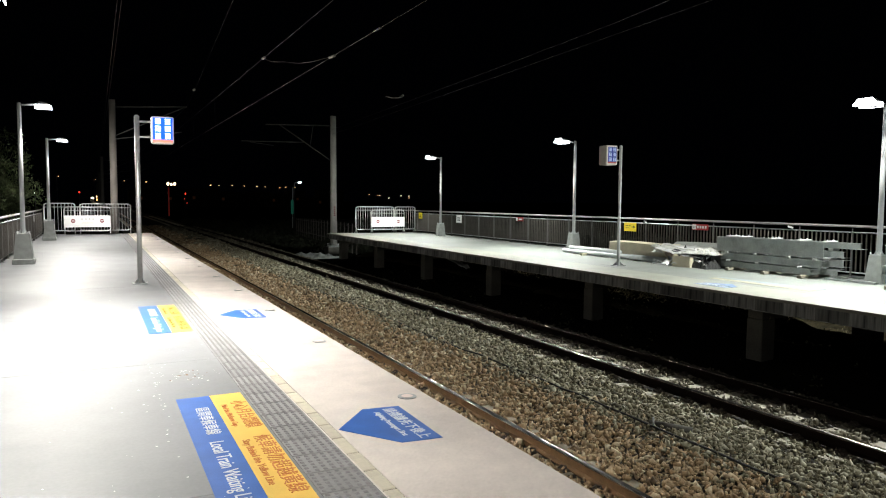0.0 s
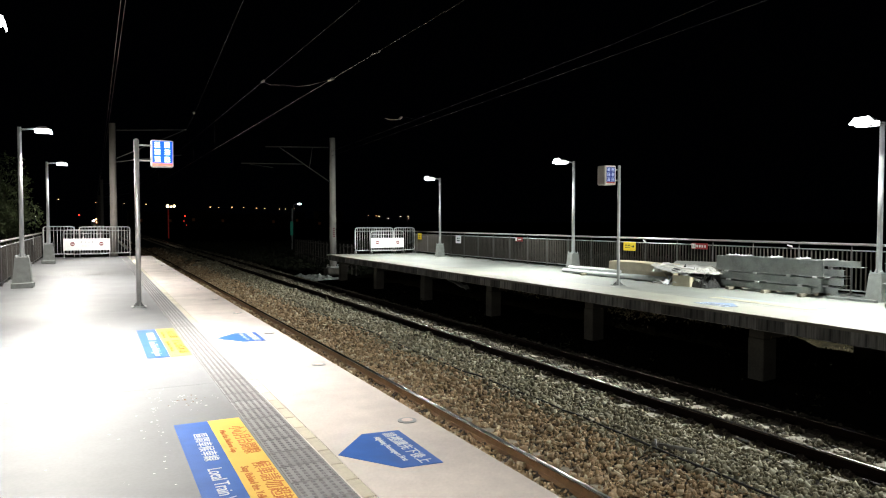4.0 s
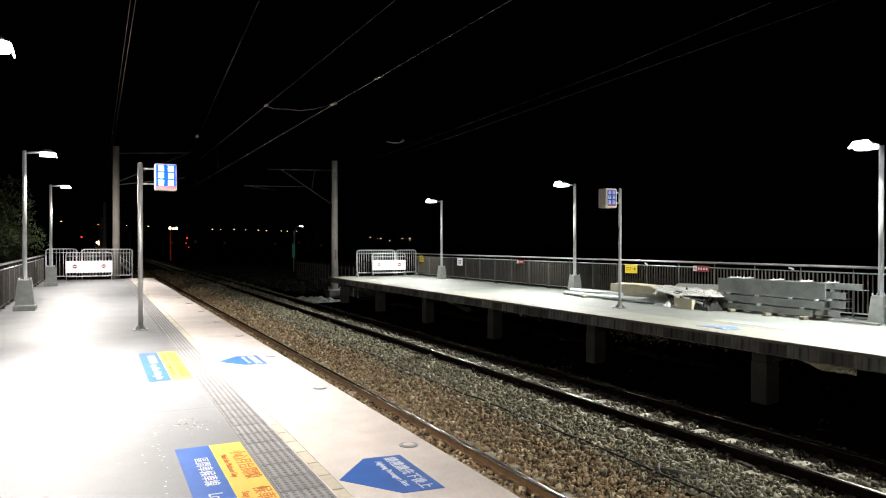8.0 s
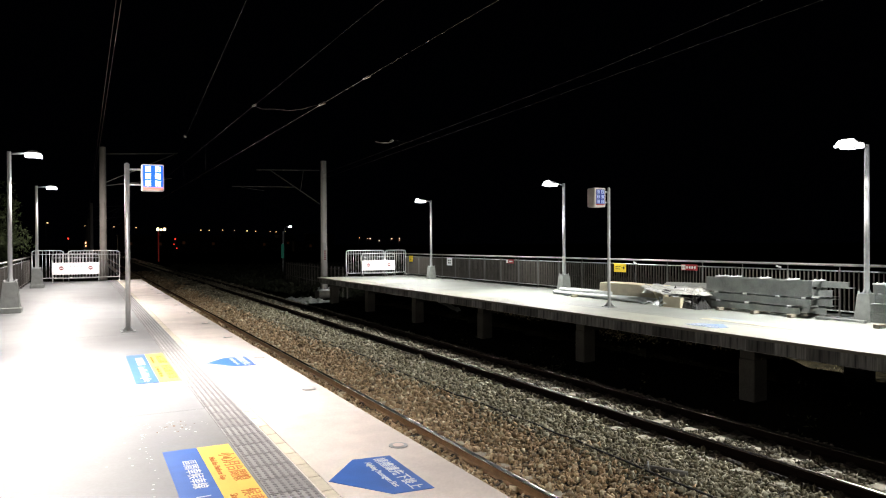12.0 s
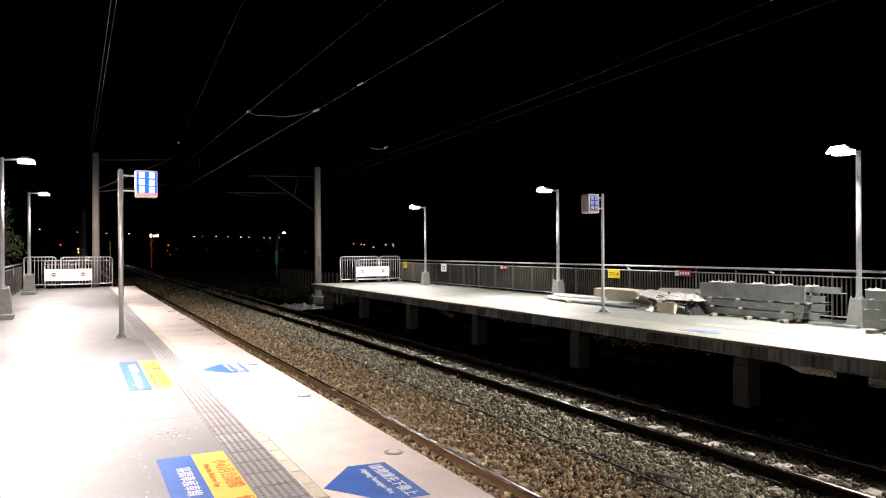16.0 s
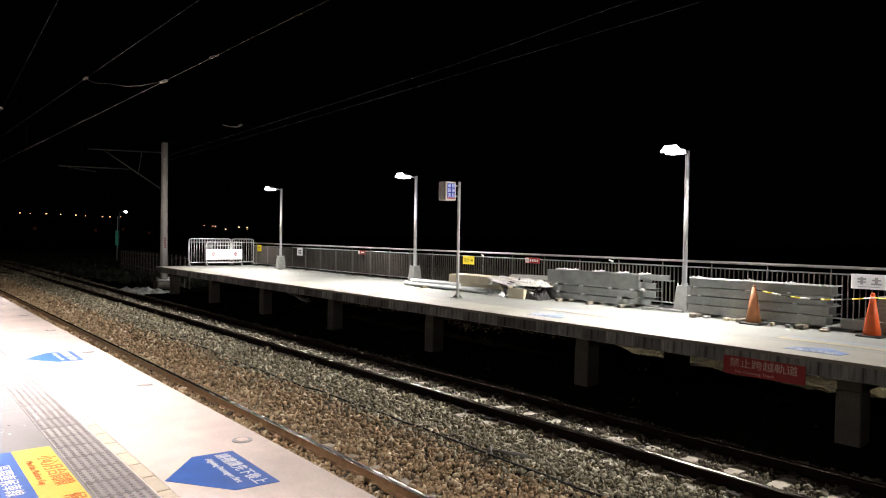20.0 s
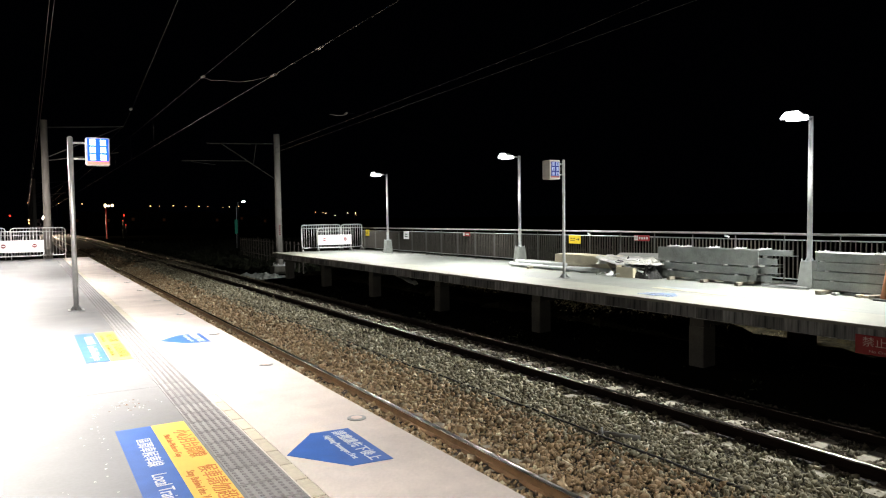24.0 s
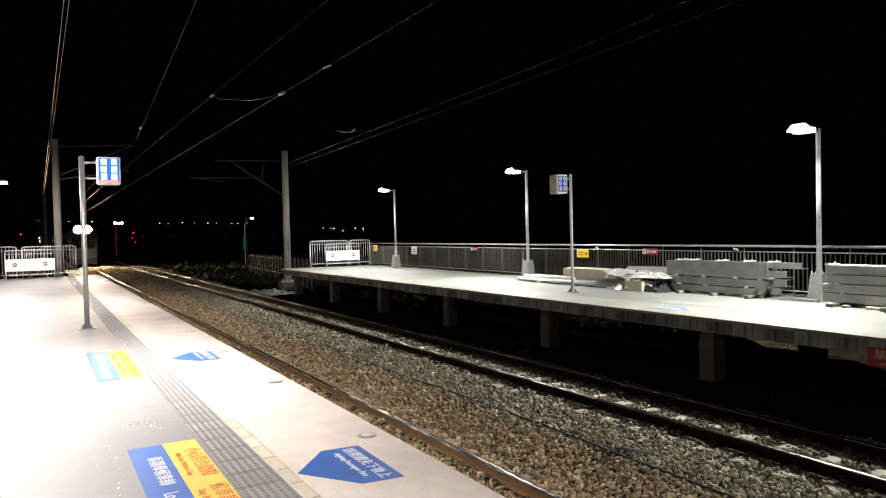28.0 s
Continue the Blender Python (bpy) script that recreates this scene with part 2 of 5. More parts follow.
PLASTIC = material("white_plastic_pipe", (0.72, 0.74, 0.76), 0.35, vary=0.12, scale=6)
SHEETING = material("grey_white_sheeting", (0.74, 0.73, 0.69), 0.4, vary=0.4, scale=4, fine=30, bump=0.2)
GREY_SHEET = material("grey_folded_sheet", (0.27, 0.275, 0.26), 0.55, vary=0.25, scale=5)
LEAF = material("tree_leaf", (0.10, 0.13, 0.055), 0.6, vary=0.5, scale=3, fine=20, bump=0, island=0.45)
WEED = material("weed_leaf", (0.075, 0.085, 0.035), 0.7, vary=0.5, scale=3, fine=20, bump=0, island=0.5)
EARTH_ROCK = material("yellow_earth_rock", (0.15, 0.12, 0.06), 0.9, dark=(0.012, 0.012, 0.006), scale=4, fine=30, bump=0.6)
DRY_WEED = material("dry_weed", (0.44, 0.38, 0.23), 0.8, vary=0.5, scale=3, fine=20, bump=0, island=0.5)
GRASS = material("dark_grass", (0.022, 0.027, 0.012), 0.8, vary=0.5, scale=3, fine=20, bump=0, island=0.5)
BARK = material("tree_bark", (0.10, 0.08, 0.06), 0.9, vary=0.4, scale=8, fine=40, bump=0.4)
OLD_MAST = material("weathered_mast", (0.27, 0.245, 0.225), 0.85, vary=0.35, scale=3, fine=50, bump=0.15, stretch=(1, 1, 0.4))
ARM_STEEL = material("weathered_arm_steel", (0.07, 0.067, 0.064), 0.6, metal=0.3, vary=0.3)
FENCE_POST = material("grey_fence_post", (0.17, 0.165, 0.16), 0.5, metal=0.3, vary=0.2)
DARK_METAL = material("dark_metal", (0.06, 0.06, 0.065), 0.5, metal=0.4, vary=0.3)
LIGHT_ORANGE = glow("sodium_lamp", (1.0, 0.50, 0.20), 4.0)
LIGHT_WHITE = glow("white_street_lamp", (0.85, 0.95, 1.0), 12.0)
LIGHT_RED = glow("red_signal_lamp", (1.0, 0.05, 0.03), 2.0)
LIGHT_WARM = glow("warm_sign_glow", (1.0, 0.75, 0.45), 5.0)
RED_TUBE = glow("red_lit_column", (1.0, 0.05, 0.03), 0.03)
GREEN_BANNER = glow("green_lit_banner", (0.05, 0.45, 0.30), 0.04)
EDGE_LIGHT = glow("platform_edge_light", (0.55, 0.46, 0.43), 0.35)
HEAD = glow("train_headlight_lens", (1.0, 0.80, 0.52), HEADLIGHT)
TRAIN_SKIN = material("train_skin", (0.42, 0.43, 0.45), 0.4, metal=0.5, vary=0.15, scale=2)
TRAIN_FACE = material("train_front_paint", (0.07, 0.08, 0.12), 0.35, vary=0.15, scale=2)
TRAIN_GLASS = material("train_dark_glass", (0.012, 0.014, 0.018), 0.08, vary=0.1, bump=0)
BUILDING = material("far_building_wall", (0.12, 0.11, 0.10), 0.9, vary=0.3, scale=0.3, fine=4)
WINDOW_LIT = glow("far_lit_window", (1.0, 0.40, 0.15), 0.006)


# ---- mesh tools ----
def box(bm, x0, x1, y0, y1, z0, z1, bevel=0.0):
    r = bmesh.ops.create_cube(bm, size=1)
    for v in r["verts"]:
        v.co = Vector((x0 + (v.co.x + 0.5) * (x1 - x0), y0 + (v.co.y + 0.5) * (y1 - y0), z0 + (v.co.z + 0.5) * (z1 - z0)))
    if bevel:
        es = list({e for v in r["verts"] for e in v.link_edges})
        bmesh.ops.bevel(bm, geom=es, offset=bevel, segments=1, affect="EDGES")
    return bm


def taper(bm, x, y, z0, z1, wx0, wy0, wx1, wy1):
    """A block that narrows from its foot to its top."""
    vs = [bm.verts.new((x + a * w / 2, y + b * d / 2, z)) for z, w, d in ((z0, wx0, wy0), (z1, wx1, wy1))
          for a, b in ((-1, -1), (1, -1), (1, 1), (-1, 1))]
    for f in ((3, 2, 1, 0), (4, 5, 6, 7), (0, 1, 5, 4), (1, 2, 6, 5), (2, 3, 7, 6), (3, 0, 4, 7)):
        bm.faces.new([vs[i] for i in f])
    return bm


def tube(bm, points, r, seg=8, r_end=None, smooth=True):
    """A round bar along a line of points."""
    pts = [Vector(p) for p in points]
    rings = []
    for i, p in enumerate(pts):
        d = (pts[min(i + 1, len(pts) - 1)] - pts[max(i - 1, 0)]).normalized()
        side = d.cross(Vector((0, 0, 1)))
        if side.length < 1e-3:
            side = Vector((1, 0, 0))
        side.normalize()
        up = side.cross(d)
        k = i / (len(pts) - 1)
        rr = r + ((r_end if r_end is not None else r) - r) * k
        rings.append([bm.verts.new(p + rr * (math.cos(a) * side + math.sin(a) * up))
                      for a in [2 * math.pi * j / seg for j in range(seg)]])
    for a, b in zip(rings, rings[1:]):
        for j in range(seg):
            f = bm.faces.new((a[j], a[(j + 1) % seg], b[(j + 1) % seg], b[j]))
            f.smooth = smooth
    bm.faces.new(rings[0])
    bm.faces.new(list(reversed(rings[-1])))
    return bm


def disc(bm, x, y, z, r, seg=20, h=0.004):
    return tube(bm, [(x, y, z), (x, y, z + h)], r, seg, smooth=False)


def mesh_of(name, bm, mat):
    bmesh.ops.recalc_face_normals(bm, faces=bm.faces)
    me = bpy.data.meshes.new(name)
    bm.to_mesh(me)
    bm.free()
    me.materials.append(mat)
    return me


def part(name, bm, mat, parent=None, label="", at=(0, 0, 0)):
    """Links a bmesh, or a mesh that exists, as one object under a thing."""
    me = mesh_of(name, bm, mat) if isinstance(bm, bmesh.types.BMesh) else bm
    ob = new(name, me)
    ob.parent = parent
    ob.location = at
    if label:
        ob["label"] = label
    return ob


def thing(name, at, label, category, group="", kind="", turn=0):
    ob = new(name)
    ob.location = at
    ob.rotation_euler = (0, 0, radians(turn))
    ob.empty_display_size = 0.1
    return tagged(ob, label, category, group, kind)


def raw_mesh(name, verts, faces, mat):
    me = bpy.data.meshes.new(name)
    me.from_pydata([tuple(v) for v in verts], [], faces)
    me.update()
    me.materials.append(mat)
    return me


def words(name, text, size, mat, parent, at, turn, sx=1.0, thick=0.0012, label=""):
    """Lettering, made into meshes: one for each word, or for each character of a line without spaces. turn: Euler degrees."""
    cu = bpy.data.curves.new(name, "FONT")
    cu.body, cu.size, cu.extrude, cu.align_x, cu.align_y = text, size, thick, "CENTER", "CENTER"
    tmp = bpy.data.objects.new(name, cu)
    me = bpy.data.meshes.new_from_object(tmp)
    bpy.data.objects.remove(tmp)
    bpy.data.curves.remove(cu)
    co = [v.co.copy() for v in me.vertices]
    spans = sorted((min(co[i].x for i in f.vertices), max(co[i].x for i in f.vertices), tuple(f.vertices)) for f in me.polygons)
    lo, hi = spans[0][0], max(e for _, e, _ in spans)
    groups, end = [], lo - 1
    for x0, x1, f in spans:
        if " " in text:
            if x0 > end + 0.16 * size:
                groups.append([])
            groups[-1].append(f)
            end = max(end, x1)
        else:
            k = min(len(text) - 1, int(((x0 + x1) / 2 - lo) / (hi - lo) * len(text)))
            while len(groups) <= k:
                groups.append([])
            groups[k].append(f)
    for faces in groups:
        used = sorted({i for f in faces for i in f})
        index = {v: i for i, v in enumerate(used)}
        ob = part(name, raw_mesh(name, [co[i] for i in used], [tuple(index[i] for i in f) for f in faces], mat), mat, parent, label, at)
        ob.rotation_euler = [radians(a) for a in turn]
        ob.scale = (sx, 1, 1)


# ---- ground, ballast bed and tracks ----
RAIL_TOP, SLEEPER_TOP = -1.2, -1.365
NEAR_C, FAR_C, GAUGE = 4.13, 8.53, 1.067
PITCH = 0.59
NEAR_START, FAR_START = -1.52, -1.91      # the first sleeper of each track


def bend(y):
    """How far the line has swung aside at that distance."""
    if y < 300:
        return 0.0
    if y < 400:
        return -0.0125 * (y - 300) ** 2 / 200
    return -0.0125 * (y - 350)


bm = bmesh.new()
xs = [-3000, -300, -60, -12, -2.6, 2.2, 9.7, 10.15, 11.2, 12.2, 13.2, 14.2, 15.5, 40, 300, 3000]
zs = [-1.9, -1.9, -1.8, -1.7, -1.62, -1.62, -1.47, -1.20, -1.14, -1.16, -1.42, -1.62, -1.85, -1.85, -1.9, -1.9]
ys = [-3000, -200, -40, 0, 8, 16, 24, 31.5, 34, 40, 60, 120, 400, 1000, 3000]
grid = [[bm.verts.new((x, y, min(z, -1.42 if 32 < y < 50 else -1.75) if y > 32 and x > 9 else z)) for x, z in zip(xs, zs)] for y in ys]
for a, b in zip(grid, grid[1:]):
    for i in range(len(xs) - 1):
        bm.faces.new((a[i], a[i + 1], b[i + 1], b[i])).smooth = True
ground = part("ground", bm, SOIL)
tagged(ground, "dark bare soil beside and beyond the railway", "ground", kind="structure")


def bed_height(x, y):
    """The top of the stones: level at the sleepers, heaped between the tracks."""
    h = SLEEPER_TOP + 0.0
    mid = math.exp(-((x - 6.15) / 0.75) ** 2)
    h += 0.10 * mid
    if x < 5.4:
        h += 0.035 * math.exp(-((x - NEAR_C) / 0.38) ** 2) + 0.012
    elif x > 7.2:
        h -= 0.012
    if x > 9.6:
        h -= 0.35 * min(1, (x - 9.6) / 1.4)
    return h + 0.035 * noise.noise((x * 1.3, y * 1.3, 0)) + 0.02 * noise.noise((x * 4, y * 4, 3))


bm = bmesh.new()
bys = [-30 + 0.5 * i for i in range(140)] + [40 + 8 * i for i in range(46)] + [410 + 30 * i for i in range(20)]
bxs = [2.3 + 0.3 * i for i in range(31)]
grid = [[bm.verts.new((x + bend(y), y, bed_height(x, y) - 0.02)) for x in bxs] for y in bys]
for a, b in zip(grid, grid[1:]):
    for i in range(len(bxs) - 1):
        bm.faces.new((a[i], a[i + 1], b[i + 1], b[i])).smooth = True
tagged(part("ballast_bed", bm, BED), "packed brown ballast bed under both tracks", "ballast", kind="structure")

RAIL_PROFILE = ((-0.063, 0), (0.063, 0), (0.063, 0.012), (0.012, 0.03), (0.010, 0.10), (0.034, 0.113), (0.034, 0.138),
                (0.028, 0.145), (-0.028, 0.145), (-0.034, 0.138), (-0.034, 0.113), (-0.010, 0.10), (-0.012, 0.03), (-0.063, 0.012))


def rail(parent, x, side=RUST, top=POLISHED):
    bm = bmesh.new()
    line = [-30, 0, 20, 40, 80, 150, 250, 300] + [320 + 20 * i for i in range(5)] + [500, 700, 900]
    rings = [[bm.verts.new((x + bend(y) + u, y, RAIL_TOP - 0.145 + v)) for u, v in RAIL_PROFILE] for y in line]
    n = len(RAIL_PROFILE)
    for a, b in zip(rings, rings[1:]):
        for i in range(n):
            bm.faces.new((a[i], a[(i + 1) % n], b[(i + 1) % n], b[i]))
    r = part("rail", bm, side, parent)
    bm = bmesh.new()
    half = [(0.0364, -0.020), (0.0354, -0.0100), (0.0315, -0.0045), (0.024, -0.0010), (0.012, 0.0011)]
    crown = [(-u, v) for u, v in half] + [(0.0, 0.0016)] + half[::-1]
    tops = [[bm.verts.new((x + bend(y) + u, y, RAIL_TOP + 0.003 + v)) for u, v in crown] for y in line]
    for a, b in zip(tops, tops[1:]):
        for i in range(len(crown) - 1):
            bm.faces.new((a[i], a[i + 1], b[i + 1], b[i])).smooth = True
    part("running_surface", bm, top, r, "worn steel running surface")
    return r


bm = bmesh.new()
taper(bm, 0, 0, -0.18, 0, 2.0, 0.25, 1.96, 0.20)
sleeper_mesh = mesh_of("sleeper", bm, SLEEPER)
bm = bmesh.new()
box(bm, -0.07, 0.045, -0.07, 0.07, 0, 0.035, 0.006)
tube(bm, [(-0.045, -0.045, 0.03), (0.0, -0.04, 0.055), (0.03, 0.0, 0.052), (0.0, 0.045, 0.055), (-0.045, 0.04, 0.03)], 0.012, 5)
clip_mesh = mesh_of("clip", bm, CLIP)


def track(name, xc, label):
    t = tagged(new(name), label, "railway track", kind="structure")
    for s in (-1, 1):
        rail(t, xc + s * (GAUGE / 2 + 0.034), *((SHADED_RAIL, SHADED_TOP) if xc > 6 else (RUST, POLISHED)))
    n = int(36 / PITCH)
    first = NEAR_START if xc < 6 else FAR_START
    for i in range(-20, n):
        y = first + i * PITCH
        part("sleeper", sleeper_mesh, None, t, at=(xc, y, SLEEPER_TOP + (0.018 if xc < 6 else 0)))
        if -2.5 < y < 15:
            for s in (-1, 1):
                for k in (-1, 1):
                    o = part("clip", clip_mesh, None, t, at=(xc + s * (GAUGE / 2 + 0.034) + k * 0.10, y, SLEEPER_TOP + 0.001))
                    o.rotation_euler = (0, 0, 0 if k < 0 else math.pi)
    bm = bmesh.new()
    for i in range(170):
        y = first + (n + i) * PITCH
        box(bm, xc - 1, xc + 1, y - 0.11, y + 0.11, SLEEPER_TOP - 0.1, SLEEPER_TOP)
    tagged(part("sleeper_row", bm, SLEEPER, t), kind="stuff")
    return t


track("track_1", NEAR_C, "railway track with rusty rails beside the platform")
track("track_2", FAR_C, "railway track with rails darkened for shade, pale concrete sleepers")


def stones(name, mat, label, spots):
    """Broken stones, each a jittered polyhedron."""
    rng = np.random.default_rng(7 if "brown" in label else 8)
    bm = bmesh.new()
    bmesh.ops.create_cube(bm, size=1.25)
    bmesh.ops.triangulate(bm, faces=bm.faces)
    base = np.array([v.co[:] for v in bm.verts])
    faces = np.array([[v.index for v in f.verts] for f in bm.faces])
    bm.free()
    n = len(spots)
    p = np.array(spots)
    nv = len(base)
    v = base[None] * (0.5 + 0.8 * rng.random((n, nv, 1))) + 0.16 * rng.standard_normal((n, nv, 3))
    a = rng.random((n, 3)) * 6.28
    for k in range(3):
        c, s = np.cos(a[:, k])[:, None], np.sin(a[:, k])[:, None]
        i, j = (k + 1) % 3, (k + 2) % 3
        u, w = v[:, :, i].copy(), v[:, :, j].copy()
        v[:, :, i], v[:, :, j] = u * c - w * s, u * s + w * c
        if k == 0:
            v = v * rng.uniform(0.35, 1.45, (n, 1, 3))
    v = v * p[:, None, 3:4] + p[:, None, :3]
    f = (faces[None] + nv * np.arange(n)[:, None, None]).reshape(-1, 3)
    me = bpy.data.meshes.new(name)
    me.vertices.add(n * nv)
    me.vertices.foreach_set("co", v.reshape(-1).astype(np.float32))
    me.loops.add(len(f) * 3)
    me.loops.foreach_set("vertex_index", f.reshape(-1).astype(np.int32))
    me.polygons.add(len(f))
    me.polygons.foreach_set("loop_start", np.arange(0, len(f) * 3, 3, dtype=np.int32))
    me.polygons.foreach_set("loop_total", np.full(len(f), 3, dtype=np.int32))
    me.update()
    me.validate()
    me.materials.append(mat)
    ob = new(name, me)
    return tagged(ob, label, "ballast", kind="stuff")


rng = np.random.default_rng(3)
brown, grey, inner = [], [], []
for y0, y1, step in ((-14, -4, 0.08), (-4, 0.5, 0.055), (0.5, 8, 0.042), (8, 12, 0.047), (12, 17, 0.056), (17, 26, 0.058), (26, 46, 0.07), (46, 80, 0.13)):
    nx, ny = int(6.8 / step), int((y1 - y0) / step)
    for i in range(nx):
        for j in range(ny):
            x = 3.78 + (i + rng.random()) * step
            y = y0 + (j + rng.random()) * step
            near_rail = min(abs(x - NEAR_C - 0.567), abs(x - FAR_C + 0.567), abs(x - FAR_C - 0.567))
            if near_rail < 0.085:
                continue
            # sleeper faces stay bare where they show
            k = (y - (NEAR_START if x < 6.3 else FAR_START)) / PITCH
            on_sleeper = abs(k - round(k)) * PITCH < 0.10
            if on_sleeper and (7.44 < x < 7.80 or 8.50 < x < 8.97 or 4.78 < x < 5.08) and rng.random() < (0.9 if x < 6 or 8 < x < 9 else 0.5):
                continue
            if on_sleeper and 8.2 < x < 8.50 and rng.random() < 0.4:
                continue
            size = step * (0.38 + 0.80 * rng.random() ** 1.6)
            z = bed_height(x, y) + rng.uniform(-0.03, 0.026)
            edge = 6.12 + 0.2 * noise.noise((y * 0.5, 4.2, 0)) + 0.2 * rng.standard_normal()
            (brown if x < edge else inner if x > 7.86 + 0.06 * rng.standard_normal() else grey).append((x, y, z, size))
stones("ballast_stones", STONE_BROWN, "loose brown ballast stones between the rails", brown)
stones("ballast_stones", STONE_DARK, "dark ballast stones inside the far track", inner)
stones("ballast_stones", STONE_GREY, "loose grey ballast stones between the tracks", grey)

# a bit of old rail and a thin cable lie in the ballast
t = thing("scrap_post", (6.47, 5.95, -1.28), "short grey concrete post lying half buried in ballast", "scrap", turn=35)
bm = bmesh.new()
tube(bm, [(0, -0.3, 0.03), (0, 0.22, 0.045)], 0.045, 10)
part("bar", bm, COLUMN, t)
bm = bmesh.new()
tube(bm, [(-0.07, 0.15, 0), (-0.075, 0.16, 0.15)], 0.012, 6)
part("peg", bm, GALV, t)
bm = bmesh.new()
tube(bm, [(6.32 + 0.06 * math.sin(y * 0.9), y, bed_height(6.32 + 0.06 * math.sin(y * 0.9), y) + 0.035) for y in [4 + 0.5 * i for i in range(40)]], 0.014, 6)
tagged(part("ground_cable", bm, RUBBER), "black cable lying along the ballast between tracks", "cable")


# ---- near platform ----
def slab(bm, x0, x1, y0, y1, top, thick):
    return box(bm, x0, x1, y0, y1, top - thick, top, 0.002)


NEAR_EDGE, NEAR_END = 2.47, 34.5
bm = bmesh.new()
box(bm, -2.05, NEAR_EDGE - 0.01, -16, NEAR_END, -0.30, -0.012)
box(bm, -1.9, 1.6, -16, NEAR_END - 0.2, -1.7, -0.30)
near_platform = part("pavement", bm, FASCIA)
tagged(near_platform, "railway platform of grey and cream concrete slabs", "platform", kind="structure")
cuts = [-16 + 0.0, -12.6, -9.4, -6.2, -3.0, 0.15, 3.3, 6.58, 9.8, 13.0, 16.2, 19.4, 22.6, 25.8, 29.0, 32.2, NEAR_END]
for a, b in zip(cuts, cuts[1:]):
    for x0, x1 in ((-2.05, 1.150),):
        bm = bmesh.new()
        box(bm, x0 + 0.0003, x1 - 0.0003, a + 0.003, b - 0.003, -0.05, 0, 0.0012)
        part("slab", bm, CONCRETE, near_platform)
    bm = bmesh.new()
    box(bm, 1.548, NEAR_EDGE, a + 0.7 + 0.0006, min(b + 0.7, NEAR_END) - 0.0006, -0.06, 0, 0.0008)
    part("slab", bm, CREAM, near_platform)
bm = bmesh.new()
slab(bm, 1.548, NEAR_EDGE, -16, -15.303, 0, 0.06)
part("slab", bm, CREAM, near_platform)

# blister tiles and the narrow yellow line of tiles beside them
bm = bmesh.new()
box(bm, 1.152, 1.448, -0.142, 0.142, -0.04, 0.002)
for i in range(6):
    for j in range(6):
        x, y = 1.152 + 0.025 + i * 0.0492, -0.1425 + 0.022 + j * 0.0482
        taper(bm, x, y, 0.001, 0.0075, 0.027, 0.027, 0.015, 0.015)
tile_mesh = mesh_of("tactile_tile", bm, TACTILE)
tile_mesh.materials.append(STUD)
for f in tile_mesh.polygons[6:]:
    f.material_index = 1
bm = bmesh.new()
box(bm, 1.463, 1.541, -0.1405, 0.1405, -0.04, 0.001, 0.002)
ytile_mesh = mesh_of("yellow_tile", bm, YELLOW_TILE)
for i in range(168):
    y = -15.7 + i * 0.3
    if y > NEAR_END - 0.16:
        break
    part("tactile_tile", tile_mesh, None, near_platform, at=(0, y, 0))
    part("yellow_tile", ytile_mesh, None, near_platform, at=(0, y + 0.206, 0))
bm = bmesh.new()
slab(bm, 1.152, 1.541, -16, -15.86, 0, 0.04)
part("tile_strip", bm, TACTILE, near_platform)
bm = bmesh.new()
box(bm, 1.151, 1.547, -16, NEAR_END - 0.01, -0.0115, -0.007)
part("joint_bed", bm, JOINT, near_platform)
bm = bmesh.new()
slab(bm, 1.450, 1.461, -16, NEAR_END, 0.001, 0.04)
part("edging_strip", bm, CREAM, near_platform)


def floor_panel(y, mirror=False):
    """The blue and yellow waiting-line film on the platform floor. y: its middle."""
    t = thing("floor_sticker", (0, y, 0.004) if not mirror else (FAR_EDGE + NEAR_EDGE, y, 0.004),
              "blue and yellow waiting line film stuck on platform floor", "floor sticker", "waiting line stickers", turn=180 if mirror else 0)
    bm = bmesh.new()
    box(bm, 0.640, 0.887, -1.14, 1.14, -0.003, 0, 0)
    part("blue_film", bm, GLARE_PALE_BLUE if mirror else BLUE, t)
    bm = bmesh.new()
    box(bm, 0.888, 1.128, -1.14, 1.14, -0.003, 0.0003, 0)
    part("yellow_film", bm, GLARE_YELLOW if mirror else YELLOW, t)
    if mirror:
        return t
    words("lettering", "區間車候車線", 0.110, WHITE, t, (0.781, 0.50, 0.0016), (0, 0, -90), 0.99)
    words("lettering", "Local Train Waiting Line", 0.128, WHITE, t, (0.771, -0.51, 0.0016), (0, 0, -90), 0.84)
    words("lettering", "小心月台間隙", 0.125, ORANGE_PRINT, t, (1.052, 0.56, 0.0018), (0, 0, -90), 0.92)
    words("lettering", "Mind the Platform Gap", 0.06, ORANGE_PRINT, t, (0.949, 0.56, 0.0018), (0, 0, -90), 1.0)
    words("lettering", "候車請勿超越黃線", 0.125, ORANGE_PRINT, t, (1.052, -0.47, 0.0018), (0, 0, -90), 1.0)
    words("lettering", "Stay Behind the Yellow Line", 0.07, ORANGE_PRINT, t, (0.949, -0.42, 0.0018), (0, 0, -90), 1.0)
    return t


